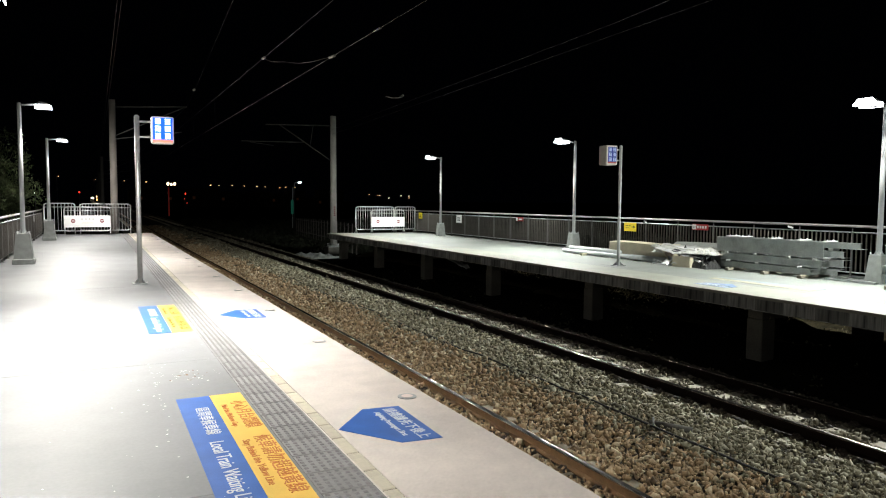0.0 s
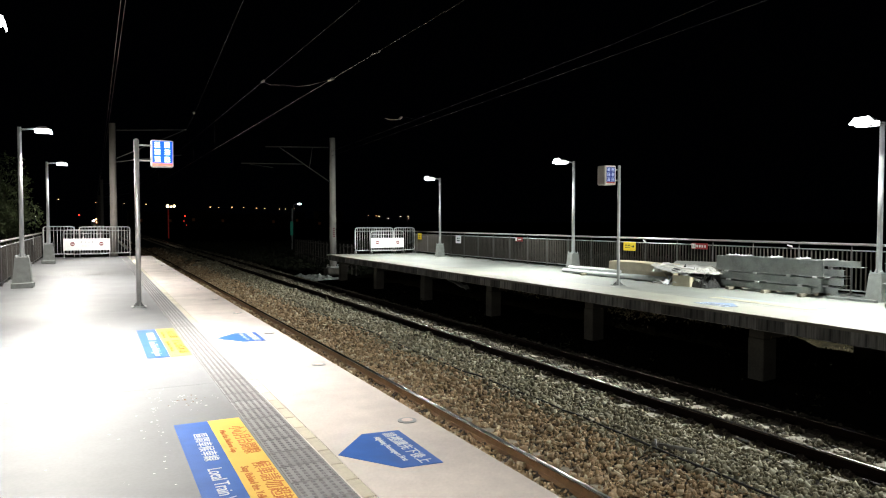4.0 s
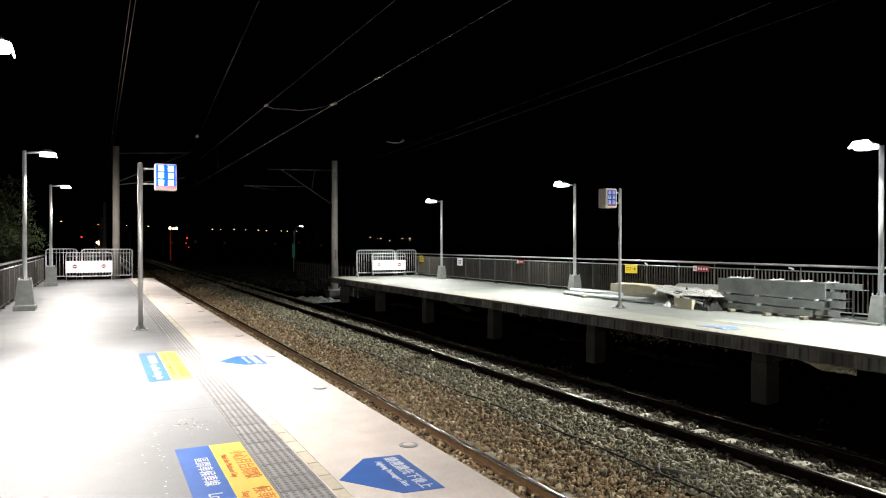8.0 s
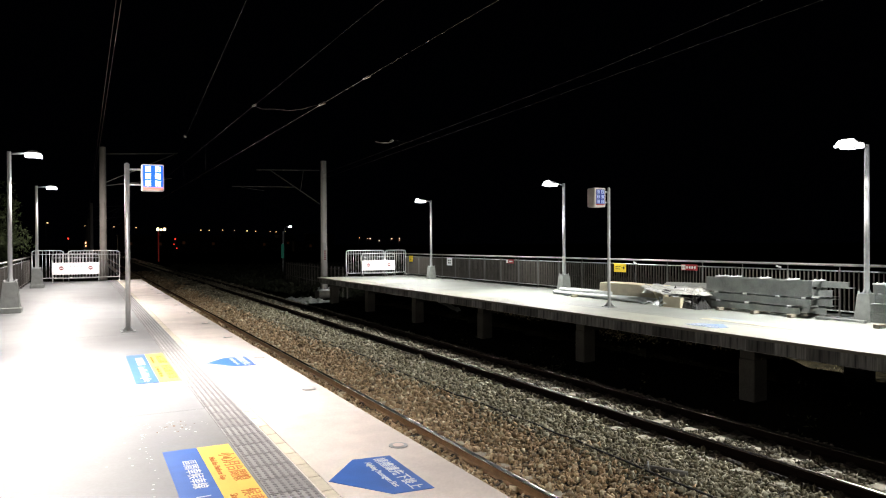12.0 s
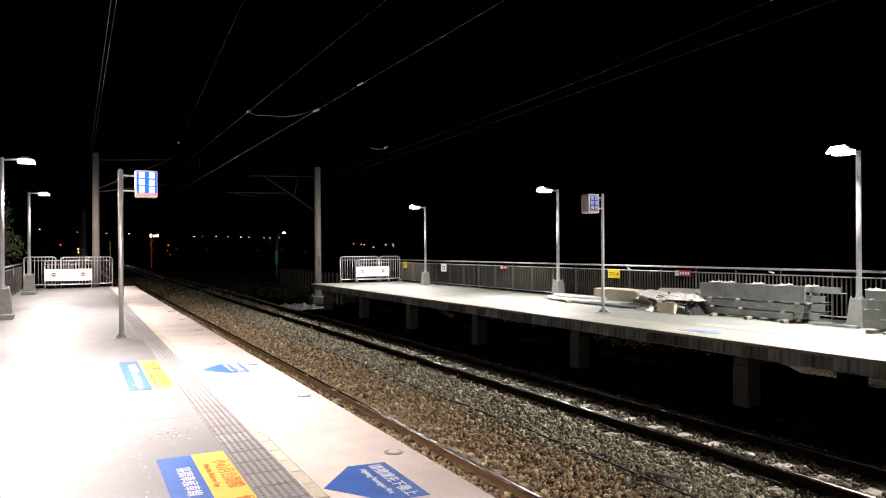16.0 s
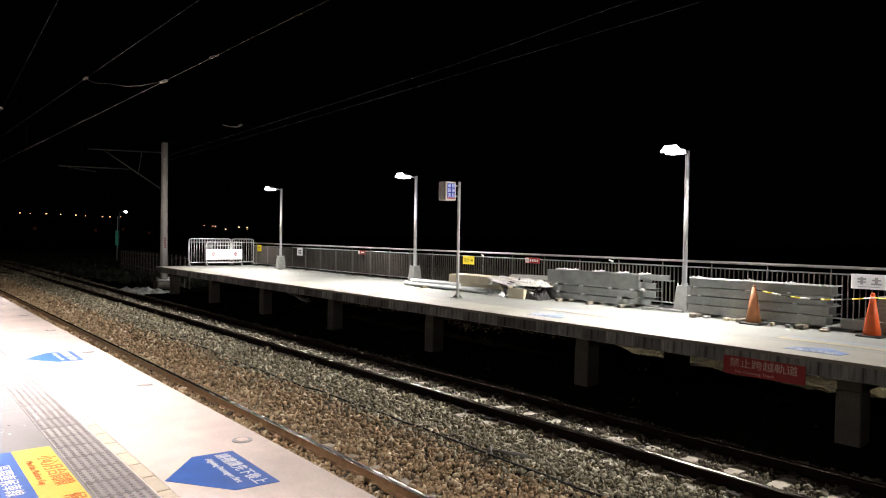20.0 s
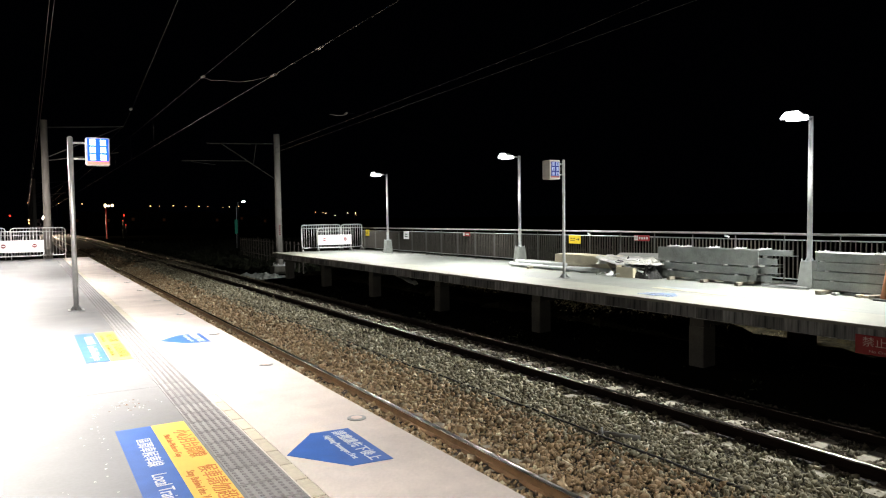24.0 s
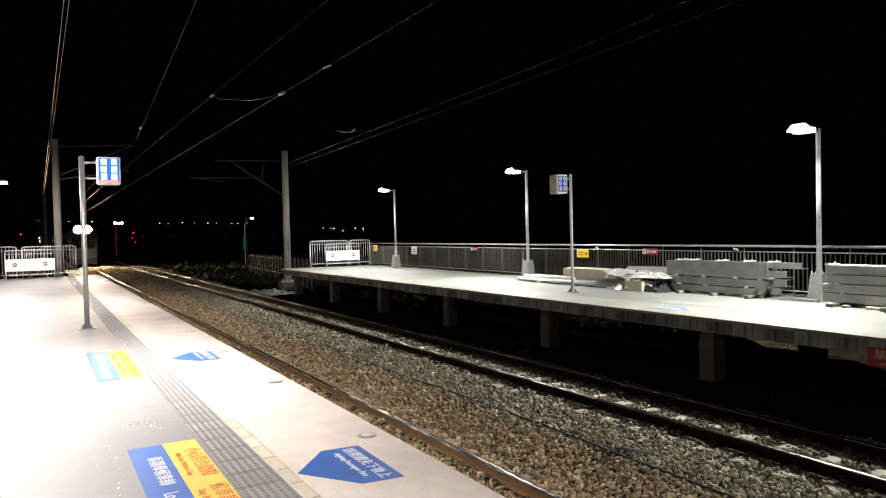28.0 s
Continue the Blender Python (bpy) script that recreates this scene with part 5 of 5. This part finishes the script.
# ---- overhead line: masts, arms and wires ----
def mast(x, y, r, top, foot, label, arms, surface):
    t = thing("line_mast", (x, y, foot), label, "catenary mast", "line masts")
    bm = bmesh.new()
    tube(bm, [(0, 0, 0.0), (0, 0, top - foot)], r * 1.15, 18, r * 0.95)
    part("shaft", bm, surface, t)
    bm = bmesh.new()
    box(bm, -0.42, 0.42, -0.42, 0.42, -0.35, 0.06, 0.03)
    part("footing", bm, COLUMN, t)
    for a in range(0, 360, 60):
        bm = bmesh.new()
        px, py = 0.33 * math.cos(radians(a)), 0.33 * math.sin(radians(a))
        tube(bm, [(px, py, 0.06), (px, py, 0.25)], 0.025, 6)
        part("anchor_bolt", bm, POLE_PAINT, t)
    bm = bmesh.new()
    tube(bm, [(0, 0, 0.06), (0, 0, 0.13)], r * 2.3, 16, r * 2.1)
    part("base_flange", bm, POLE_PAINT, t)
    for a, b, rr in arms:
        bm = bmesh.new()
        tube(bm, [(a[0] - x, 0, a[1] - foot), (b[0] - x, 0, b[1] - foot)], rr, 8)
        part("arm", bm, ARM_STEEL, t)
    return t


right_arms = [((8.2, 5.50), (11.72, 5.62), 0.035), ((6.96, 4.59), (10.2, 4.66), 0.028), ((8.95, 5.5), (11.72, 3.72), 0.032), ((10.72, 5.56), (10.55, 4.46), 0.02),
              ((7.4, 4.55), (8.6, 4.42), 0.015)]
m = mast(11.84, 36.5, 0.165, 6.14, -1.02, "pale round concrete overhead line mast with steel arms", right_arms, MAST)
bm = bmesh.new()
for k in range(5):
    box(bm, -0.045, 0.045, -0.195, -0.185, 1.75 + k * 0.11, 1.82 + k * 0.11)
part("number_plate", bm, MAROON, m, "row of small dark red marks")
left_arms = [((0.93, 5.75), (4.15, 5.95), 0.03), ((0.93, 4.4), (4.0, 5.9), 0.026), ((1.0, 4.3), (3.9, 4.75), 0.026)]
mast(0.93, 35.0, 0.145, 6.07, -1.3, "weathered brownish concrete overhead line mast behind the barriers", left_arms, OLD_MAST)
for k in range(1, 6):
    mast(0.92, 35 + 50 * k, 0.17, 6.2, -1.5, "round concrete overhead line mast beside the track", left_arms if k < 3 else [], OLD_MAST)


def wire(name, points, r, mat, label, sag=0.0):
    bm = bmesh.new()
    a, b = Vector(points[0]), Vector(points[-1])
    if len(points) == 2 and sag:
        pts = [a.lerp(b, i / 14) - Vector((0, 0, sag * 4 * (i / 14) * (1 - i / 14))) for i in range(15)]
    else:
        pts = points
    tube(bm, pts, r, 6)
    return tagged(part(name, bm, mat), label, "overhead wire", "overhead wires")


for dx in (0.0, 0.09):
    wire("feeder_wire", [(0.70 + dx, -6, 6.22), (0.70 + dx, 13.4, 6.2), (0.72 + dx, 35, 6.15), (0.72 + dx, 135, 6.2), (0.72 + dx, 300, 6.2)], 0.007, WIRE, "thin reddish feeder wire along the mast line")
wire("messenger_wire", [(1.75, -5, 6.25), (2.86, 12.49, 6.2), (4.02, 30.8, 6.2), (4.15, 35, 5.98), (4.1, 85, 6.0), (4.1, 200, 6.0)], 0.0065, CABLE, "dull messenger wire above the near track")
wire("messenger_wire", [(4.06, -5, 5.17), (4.06, 17.8, 5.17), (4.0, 35, 5.12), (4.06, 60, 5.17), (4.06, 85, 5.12), (4.06, 300, 5.17)], 0.006, CABLE, "dull messenger wire above the near track")
wire("contact_wire", [(4.09, -5, 4.19), (4.08, 12.1, 4.19), (4.05, 35, 4.19), (4.12, 85, 4.19), (4.05, 300, 4.19)], 0.0068, WORN_WIRE, "copper contact wire above the near track")
wire("messenger_wire", [(8.1, -5, 5.0), (8.62, 5.9, 5.0), (9.15, 10.3, 5.0), (9.49, 15.2, 5.0), (9.85, 21.1, 5.0), (11.75, 36.5, 5.4)], 0.0055, CABLE, "dull wire running to the far mast")
wire("contact_wire", [(8.7, -5, 5.0), (9.4, 5.7, 5.0), (9.77, 11.05, 5.0), (10.12, 16.3, 5.0), (10.5, 22.7, 5.0), (11.75, 36.5, 5.15)], 0.0055, CABLE, "dull wire running to the far mast")
wire("jumper_cable", [(4.06, 17.77, 5.16), (4.06, 16.9, 4.93), (4.06, 15.6, 4.70), (4.06, 14.4, 4.46), (4.06, 13.35, 4.31), (4.08, 12.1, 4.195)], 0.008, WORN_WIRE, "hanging jumper cable between messenger and contact wire")
for k in range(9):
    y = 1.5 + 6.1 * k
    if k > 3:
        wire("dropper_wire", [(4.06, y, 5.168), (4.08, y, 4.197)], 0.003, CABLE, "thin dropper wire between messenger and contact wire")
for p, r in (((3.99, 31.0, 6.19), 0.055), ((4.08, 12.1, 4.19), 0.028), ((4.08, 9.8, 4.19), 0.02), ((4.06, 17.77, 5.17), 0.03)):
    bm = bmesh.new()
    tube(bm, [(p[0], p[1] - 0.14, p[2] - 0.01), (p[0], p[1] - 0.05, p[2]), (p[0], p[1] + 0.05, p[2]), (p[0], p[1] + 0.14, p[2] + 0.01)], r, 8)
    tagged(part("wire_clamp", bm, INSULATOR), "pale insulator clamp hanging on the overhead wire", "insulator", "insulators")
t = thing("section_insulator", (9.13, 21.0, 5.0), "pale section insulator on the far overhead wire", "insulator")
bm = bmesh.new()
tube(bm, [(-0.42, 0, -0.04), (-0.2, 0, -0.07), (0.05, 0, -0.05), (0.14, 0, 0.0)], 0.014, 8)
part("rod", bm, INSULATOR, t)
bm = bmesh.new()
tube(bm, [(0.10, 0, -0.02), (0.2, 0, 0.05)], 0.038, 8)
part("insulator_body", bm, INSULATOR, t)
bm = bmesh.new()
tube(bm, [(0.2, 0, 0.05), (0.715, 0.02, 0.0)], 0.004, 6)
part("stay_wire", bm, CABLE, t)


# ---- trees and the dark distance ----
def tree(x, y, z, height, spread, seed, label):
    t = thing("tree", (x, y, z), label, "tree", "trees behind the fence")
    rng = np.random.default_rng(seed)
    bm = bmesh.new()
    tube(bm, [(0, 0, 0), (0.05, 0.04, height * 0.3), (-0.05, 0.1, height * 0.62)], 0.14, 10, 0.06)
    tips = []
    for k in range(9):
        a = k * 2.4 + rng.random()
        z0 = height * rng.uniform(0.28, 0.6)
        e = Vector((spread * rng.uniform(0.4, 0.85) * math.cos(a), spread * rng.uniform(0.4, 0.85) * math.sin(a), height * rng.uniform(0.5, 0.95)))
        tube(bm, [(0, 0.05, z0), (e.x * 0.5, e.y * 0.5, (z0 + e.z) / 2 - 0.1), tuple(e)], 0.05, 6, 0.012)
        tips += [e, e * 0.75 + Vector((0, 0, 0.1 * height))]
    part("trunk", bm, BARK, t)
    spots = []
    for e in tips:
        for _ in range(14):
            c = e + Vector(rng.standard_normal(3) * (0.34, 0.34, 0.26) * spread * 0.6)
            for _ in range(24):
                q = c + Vector(rng.standard_normal(3) * 0.13)
                spots.append((q.x, q.y, q.z))
    leaf_cloud("crown", LEAF, "", "", spots, 0.075, seed + 1, t)
    return t


tree(-4.3, 35.5, -1.6, 6.0, 2.0, 41, "leafy green tree behind the platform fence")
tree(-5.2, 38.5, -1.7, 5.9, 2.1, 43, "leafy green tree behind the platform fence")
tree(-6.8, 29.0, -1.7, 5.0, 1.8, 47, "leafy green tree behind the platform fence")
tree(-4.4, 43.0, -1.7, 4.4, 1.5, 49, "leafy green tree behind the platform fence")


# rough dark grass on the open ground beside the line
rng = np.random.default_rng(81)
sp = []
for x0, x1, y0, y1, n in ((11.6, 40, 38, 110, 5200), (-14, 1.6, 37, 110, 2200)):
    for _ in range(n):
        cx, cy = x0 + (x1 - x0) * rng.random() ** 1.6, y0 + (y1 - y0) * rng.random() ** 1.4
        for _ in range(4):
            sp.append((cx + 0.25 * rng.standard_normal(), cy + 0.25 * rng.standard_normal(), -1.55 + 0.22 * abs(rng.standard_normal()) - 0.2 * min(1, max(0, (cy - 40) / 20))))
leaf_cloud("grass", GRASS, "rough dark grass on open ground beside the line", "grass", sp, 0.22, 82)


def street_lamp(x, y, top, mat, size, label, foot=-1.9):
    t = thing("street_lamp", (x, y, foot), label, "street lamp", "distant street lamps")
    bm = bmesh.new()
    tube(bm, [(0, 0, 0), (0, 0, top - foot), (0.5, 0, top - foot + 0.12)], 0.07, 6, 0.05)
    part("pole", bm, DARK_METAL, t)
    bm = bmesh.new()
    bmesh.ops.create_icosphere(bm, subdivisions=2, radius=size, matrix=Matrix.Translation((0.6, 0, top - foot + 0.08)) @ Matrix.Diagonal((1.5, 1, 0.6, 1)))
    part("lamp_head", bm, mat, t, "glowing lamp head")
    return t


def far(slope, elev, dist):
    return 0.13 + slope * dist, dist - 0.47, 1.56 + elev * dist


for s, e, mt, sz in ((-0.0417, 0.0279, LIGHT_ORANGE, 0.32), (0.0, 0.0245, LIGHT_ORANGE, 0.2), (0.0335, 0.0235, LIGHT_ORANGE, 0.25), (0.0598, 0.0228, LIGHT_ORANGE, 0.35),
                     (0.1409, 0.0197, LIGHT_ORANGE, 0.33), (0.152, 0.0195, LIGHT_ORANGE, 0.2), (0.170, 0.0200, LIGHT_ORANGE, 0.32), (0.186, 0.0195, LIGHT_ORANGE, 0.25),
                     (0.2035, 0.0191, LIGHT_ORANGE, 0.36), (0.215, 0.0185, LIGHT_ORANGE, 0.25), (0.236, 0.018, LIGHT_ORANGE, 0.25), (0.2445, 0.018, LIGHT_ORANGE, 0.3), (0.258, 0.0185, LIGHT_ORANGE, 0.22)):
    x, y, z = far(s, e, 300)
    street_lamp(x, y, z, mt, sz * 0.6, "distant sodium street lamp with orange glow")
for s, e, sz in ((0.372, 0.0095, 0.3), (0.3845, 0.0088, 0.3), (0.389, 0.0080, 0.35), (0.404, 0.0045, 0.35), (0.4245, 0.0080, 0.4), (0.4375, 0.0078, 0.4), (0.4380, 0.0050, 0.3)):
    x, y, z = far(s, e, 350)
    street_lamp(x, y, z, LIGHT_WARM if sz > 0.3 else LIGHT_ORANGE, sz * 0.55, "distant street lamp with warm glow")

# white street lamp with a green banner
x, y, z = far(0.2665, 0.0262, 75)
t = street_lamp(x - 0.6, y, z - 0.1, LIGHT_WHITE, 0.14, "white street lamp on slim pole beyond the tracks", -1.6)
x, y, z = far(0.2556, 0.0, 75)
t = thing("banner_pole", (x, y, -1.6), "slim pole with narrow green lit banner", "banner")
bm = bmesh.new()
tube(bm, [(0, 0, 0), (0.05, 0, 4.6)], 0.05, 8)
part("pole", bm, POLE_PAINT, t)
bm = bmesh.new()
box(bm, -0.18, 0.12, -0.07, -0.05, 1.7, 3.2, 0.01)
part("banner", bm, GREEN_BANNER, t)

# red lit column with a bright sign on top
x, y, z = far(0.089, 0.0, 150)
t = thing("red_sign_tower", (x, y, -1.9), "slim red lit tower with bright sign on top", "sign tower")
bm = bmesh.new()
box(bm, -0.12, 0.12, -0.12, 0.12, 0.0, 6.0, 0.02)
part("tower", bm, RED_TUBE, t)
for k, (w, h) in enumerate(((0.5, 0.7), (0.45, 0.45), (0.5, 0.6))):
    bm = bmesh.new()
    bmesh.ops.create_icosphere(bm, subdivisions=2, radius=0.5, matrix=Matrix.Translation((-0.1 + k * 0.62, 0, 6.6 - 0.1 * (k == 1))) @ Matrix.Diagonal((w, 0.2, h, 1)))
    part("sign_glyph", bm, LIGHT_WARM, t)

# signals and small lights along the line
for s, e, d, mt, sz, lab in ((0.110, 0.0080, 160, LIGHT_RED, 0.16, "red railway signal lamp on post"), (0.1085, 0.0010, 161, LIGHT_RED, 0.09, "small red signal lamp low on post"), (0.1120, -0.0045, 162, LIGHT_RED, 0.09, "small red signal lamp low on post"), (-0.0170, 0.0086, 200, LIGHT_RED, 0.20, "red railway signal lamp on post"),
                             (0.0027, 0.0032, 220, LIGHT_ORANGE, 0.22, "orange yard lamp low beside the line"), (0.0032, -0.0007, 220, LIGHT_ORANGE, 0.24, "orange yard lamp low beside the line"),
                             (-0.0655, 0.0071, 120, LIGHT_WHITE, 0.10, "small white yard lamp on post")):
    x, y, z = far(s, e, d)
    t = thing("signal_post", (x, y, -1.9), lab, "signal")
    bm = bmesh.new()
    tube(bm, [(0, 0.1, 0), (0, 0.1, z + 1.9 + 0.3)], 0.06, 6)
    part("post", bm, DARK_METAL, t)
    bm = bmesh.new()
    box(bm, -sz * 1.3, sz * 1.3, -0.05, 0.15, z + 1.9 - sz * 1.4, z + 1.9 + sz * 1.4, 0.02)
    part("hood", bm, DARK_METAL, t)
    bm = bmesh.new()
    tube(bm, [(0, -0.06, z + 1.9), (0, -0.12, z + 1.9)], sz, 12)
    part("lens", bm, mt, t)

# low dark buildings behind the lamps
rng = np.random.default_rng(61)
for i in range(11):
    s = 0.055 + 0.026 * i
    x, y, _ = far(s, 0, 330 + 8 * (i % 3))
    w, h = rng.uniform(8, 13), rng.uniform(4.5, 8.5)
    t = thing("far_building", (x, y, -1.9), "low dark building in the distance at night", "building", "distant buildings")
    bm = bmesh.new()
    box(bm, -w / 2, w / 2, 0, 9, 0, h, 0.1)
    part("wall", bm, BUILDING, t)
    bm = bmesh.new()
    box(bm, -w / 2 - 0.3, w / 2 + 0.3, -0.3, 9.3, h, h + 0.4, 0.05)
    part("roof", bm, BUILDING, t)
    for k in range(3):
        bm = bmesh.new()
        box(bm, -w * 0.35 + k * w * 0.3, -w * 0.35 + k * w * 0.3 + 1.2, -0.06, 0.02, h * 0.45, h * 0.45 + 1.3, 0.02)
        part("window", bm, WINDOW_LIT if (i * 3 + k) % 4 == 1 else TRAIN_GLASS, t)

for yy, zz, a in ((10.4, 1.015, 14), (15.17, 1.0, 30)):
    bm = bmesh.new()
    box(bm, -0.012, 0.012, -0.07, 0.07, -0.022, 0.022, 0.004)
    o = part("fence_tag", bm, BOARD, None, at=(14.535, yy, zz))
    o.rotation_euler = (radians(a), 0, 0)
    tagged(o, "small white clip fixed under the handrail", "fence clip")
bm = bmesh.new()
box(bm, -0.006, 0.006, -0.05, 0.05, -0.16, 0.16, 0.002)
tagged(part("fence_tag", bm, BOARD, None, at=(-1.885, 29.1, 0.88)), "small white upright tag fixed on fence", "sign")

for x, y, z, w, d, h in ((11.75, 10.94, -1.42, 0.16, 0.2, 0.22), (11.08, 9.29, -1.42, 0.3, 0.42, 0.14)):
    t = thing("cable_box", (x, y, z), "small grey lineside cable box under the platform", "cable box", "cable boxes")
    bm = bmesh.new()
    box(bm, -w / 2, w / 2, -d / 2, d / 2, 0, h, 0.01)
    part("body", bm, GALV_BEAM, t)
    bm = bmesh.new()
    box(bm, -w / 2 - 0.012, w / 2 + 0.012, -d / 2 - 0.012, d / 2 + 0.012, h, h + 0.02, 0.005)
    part("lid", bm, GALV_BEAM, t)

# posts of a field fence and pale rubble beyond the far platform
f = thing("field_fence", (0, 0, 0), "dark steel field fence beyond the far platform", "fence")
a, b = Vector((13.0, 36.0, -1.3)), Vector((15.4, 58.0, -1.5))
bm = bmesh.new()
box(bm, -0.03, 0.03, -0.03, 0.03, -0.4, 1.6, 0.004)
pm = mesh_of("post", bm, SLAT)
for i in range(22):
    part("post", pm, None, f, at=a.lerp(b, i / 21))
for z in (0.5, 1.45):
    bm = bmesh.new()
    tube(bm, [a + Vector((0, 0, z)), b + Vector((0, 0, z))], 0.02, 6)
    part("rail", bm, SLAT, f)
strip((10.66, 20.2, -0.33), (10.70, 18.9, -0.55), 0.13, BLOCK, "torn pale scrap of sheet hanging under the far platform", 61)
crumple("rubble_heap", 10.6, 35.2, -1.52, 2.0, 4.5, 0.32, BLOCK, "pale concrete rubble beside the far mast", 11.0, 10)["category"] = "rubble"


# ---- the train ----
def build_train():
    """An electric train; its front lies at its own origin, at rail height, and its cars reach back along y."""
    t = thing("train", (NEAR_C, 700, RAIL_TOP), "oncoming electric train with bright warm headlights", "train")
    for c in range(4):
        y0, y1 = (1.2 if c == 0 else c * 20.5), c * 20.5 + 20.0
        bm = bmesh.new()
        box(bm, -1.4, 1.4, y0, y1, 0.95, 3.65, 0.18)
        body = part("car_body", bm, TRAIN_SKIN, t)
        for s in (-1, 1):
            for k in range(6):
                bm = bmesh.new()
                box(bm, s * 1.405 - 0.012, s * 1.405 + 0.012, y0 + 1.2 + k * 3.0, y0 + 2.9 + k * 3.0, 1.9, 2.75, 0.004)
                part("window", bm, TRAIN_GLASS, body)
        bm = bmesh.new()
        box(bm, -1.2, 1.2, y0 + 1.5, y1 - 1.5, 0.35, 0.94, 0.05)
        part("underframe", bm, DARK_METAL, t)
        for yb in (y0 + 3.0, y1 - 3.2):
            for dy in (-1.05, 1.05):
                bm = bmesh.new()
                tube(bm, [(-0.62, yb + dy, 0.43), (0.62, yb + dy, 0.43)], 0.43, 16)
                part("wheelset", bm, DARK_METAL, t)
    bm = bmesh.new()
    prof = [(0.0, 0.95), (-0.02, 1.7), (0.35, 2.9), (0.75, 3.6), (1.21, 3.64), (1.21, 0.95)]
    l = [bm.verts.new((-1.38 + (0.12 if y < 0.1 else 0), y, z)) for y, z in prof]
    r = [bm.verts.new((1.38 - (0.12 if y < 0.1 else 0), y, z)) for y, z in prof]
    bm.faces.new(l), bm.faces.new(r[::-1])
    for i in range(6):
        bm.faces.new((l[i], l[(i + 1) % 6], r[(i + 1) % 6], r[i]))
    front = part("front", bm, TRAIN_FACE, t, "dark painted sloping front")
    bm = bmesh.new()
    q = [bm.verts.new(p) for p in ((-1.1, 0.02, 1.95), (1.1, 0.02, 1.95), (1.0, 0.36, 3.0), (-1.0, 0.36, 3.0))]
    q2 = [bm.verts.new(v.co + Vector((0, 0.06, 0.0))) for v in q]
    bm.faces.new(q), bm.faces.new(q2[::-1])
    for i in range(4):
        bm.faces.new((q[i], q[(i + 1) % 4], q2[(i + 1) % 4], q2[i]))
    part("windscreen", bm, TRAIN_GLASS, front)
    bm = bmesh.new()
    box(bm, -1.25, 1.25, 0.05, 0.4, 0.25, 0.94, 0.05)
    part("skirt", bm, DARK_METAL, front)
    bm = bmesh.new()
    box(bm, -0.14, 0.14, -0.3, 0.1, 0.72, 0.98, 0.03)
    part("coupler", bm, DARK_METAL, front)
    for x in (-0.42, 0.42):
        bm = bmesh.new()
        tube(bm, [(x, 0.75, 3.83), (x, -0.04, 3.83)], 0.40, 16)
        h = part("headlight", bm, DARK_METAL, front)
        bm = bmesh.new()
        tube(bm, [(x, -0.0405, 3.83), (x, -0.046, 3.83)], 0.385, 20)
        part("lens", bm, HEAD, h, "glowing warm headlight lens")
    return t


train = build_train()


def train_row(s):
    y = 79 + 26.0 * (28.0 - s)
    slope = 0.0 if y < 300 else (-0.0125 * (y - 300) / 100 if y < 400 else -0.0125)
    return s, pose(NEAR_C + bend(y), y, RAIL_TOP, 0, 0, math.degrees(math.atan(-slope)))


def motions():
    walk(train, [train_row(s) for s in (0, 2, 4, 6, 8, 10, 11, 12, 13, 14, 15, 16, 17, 18, 19, 20, 22, 24, 26, 28)])


motions()
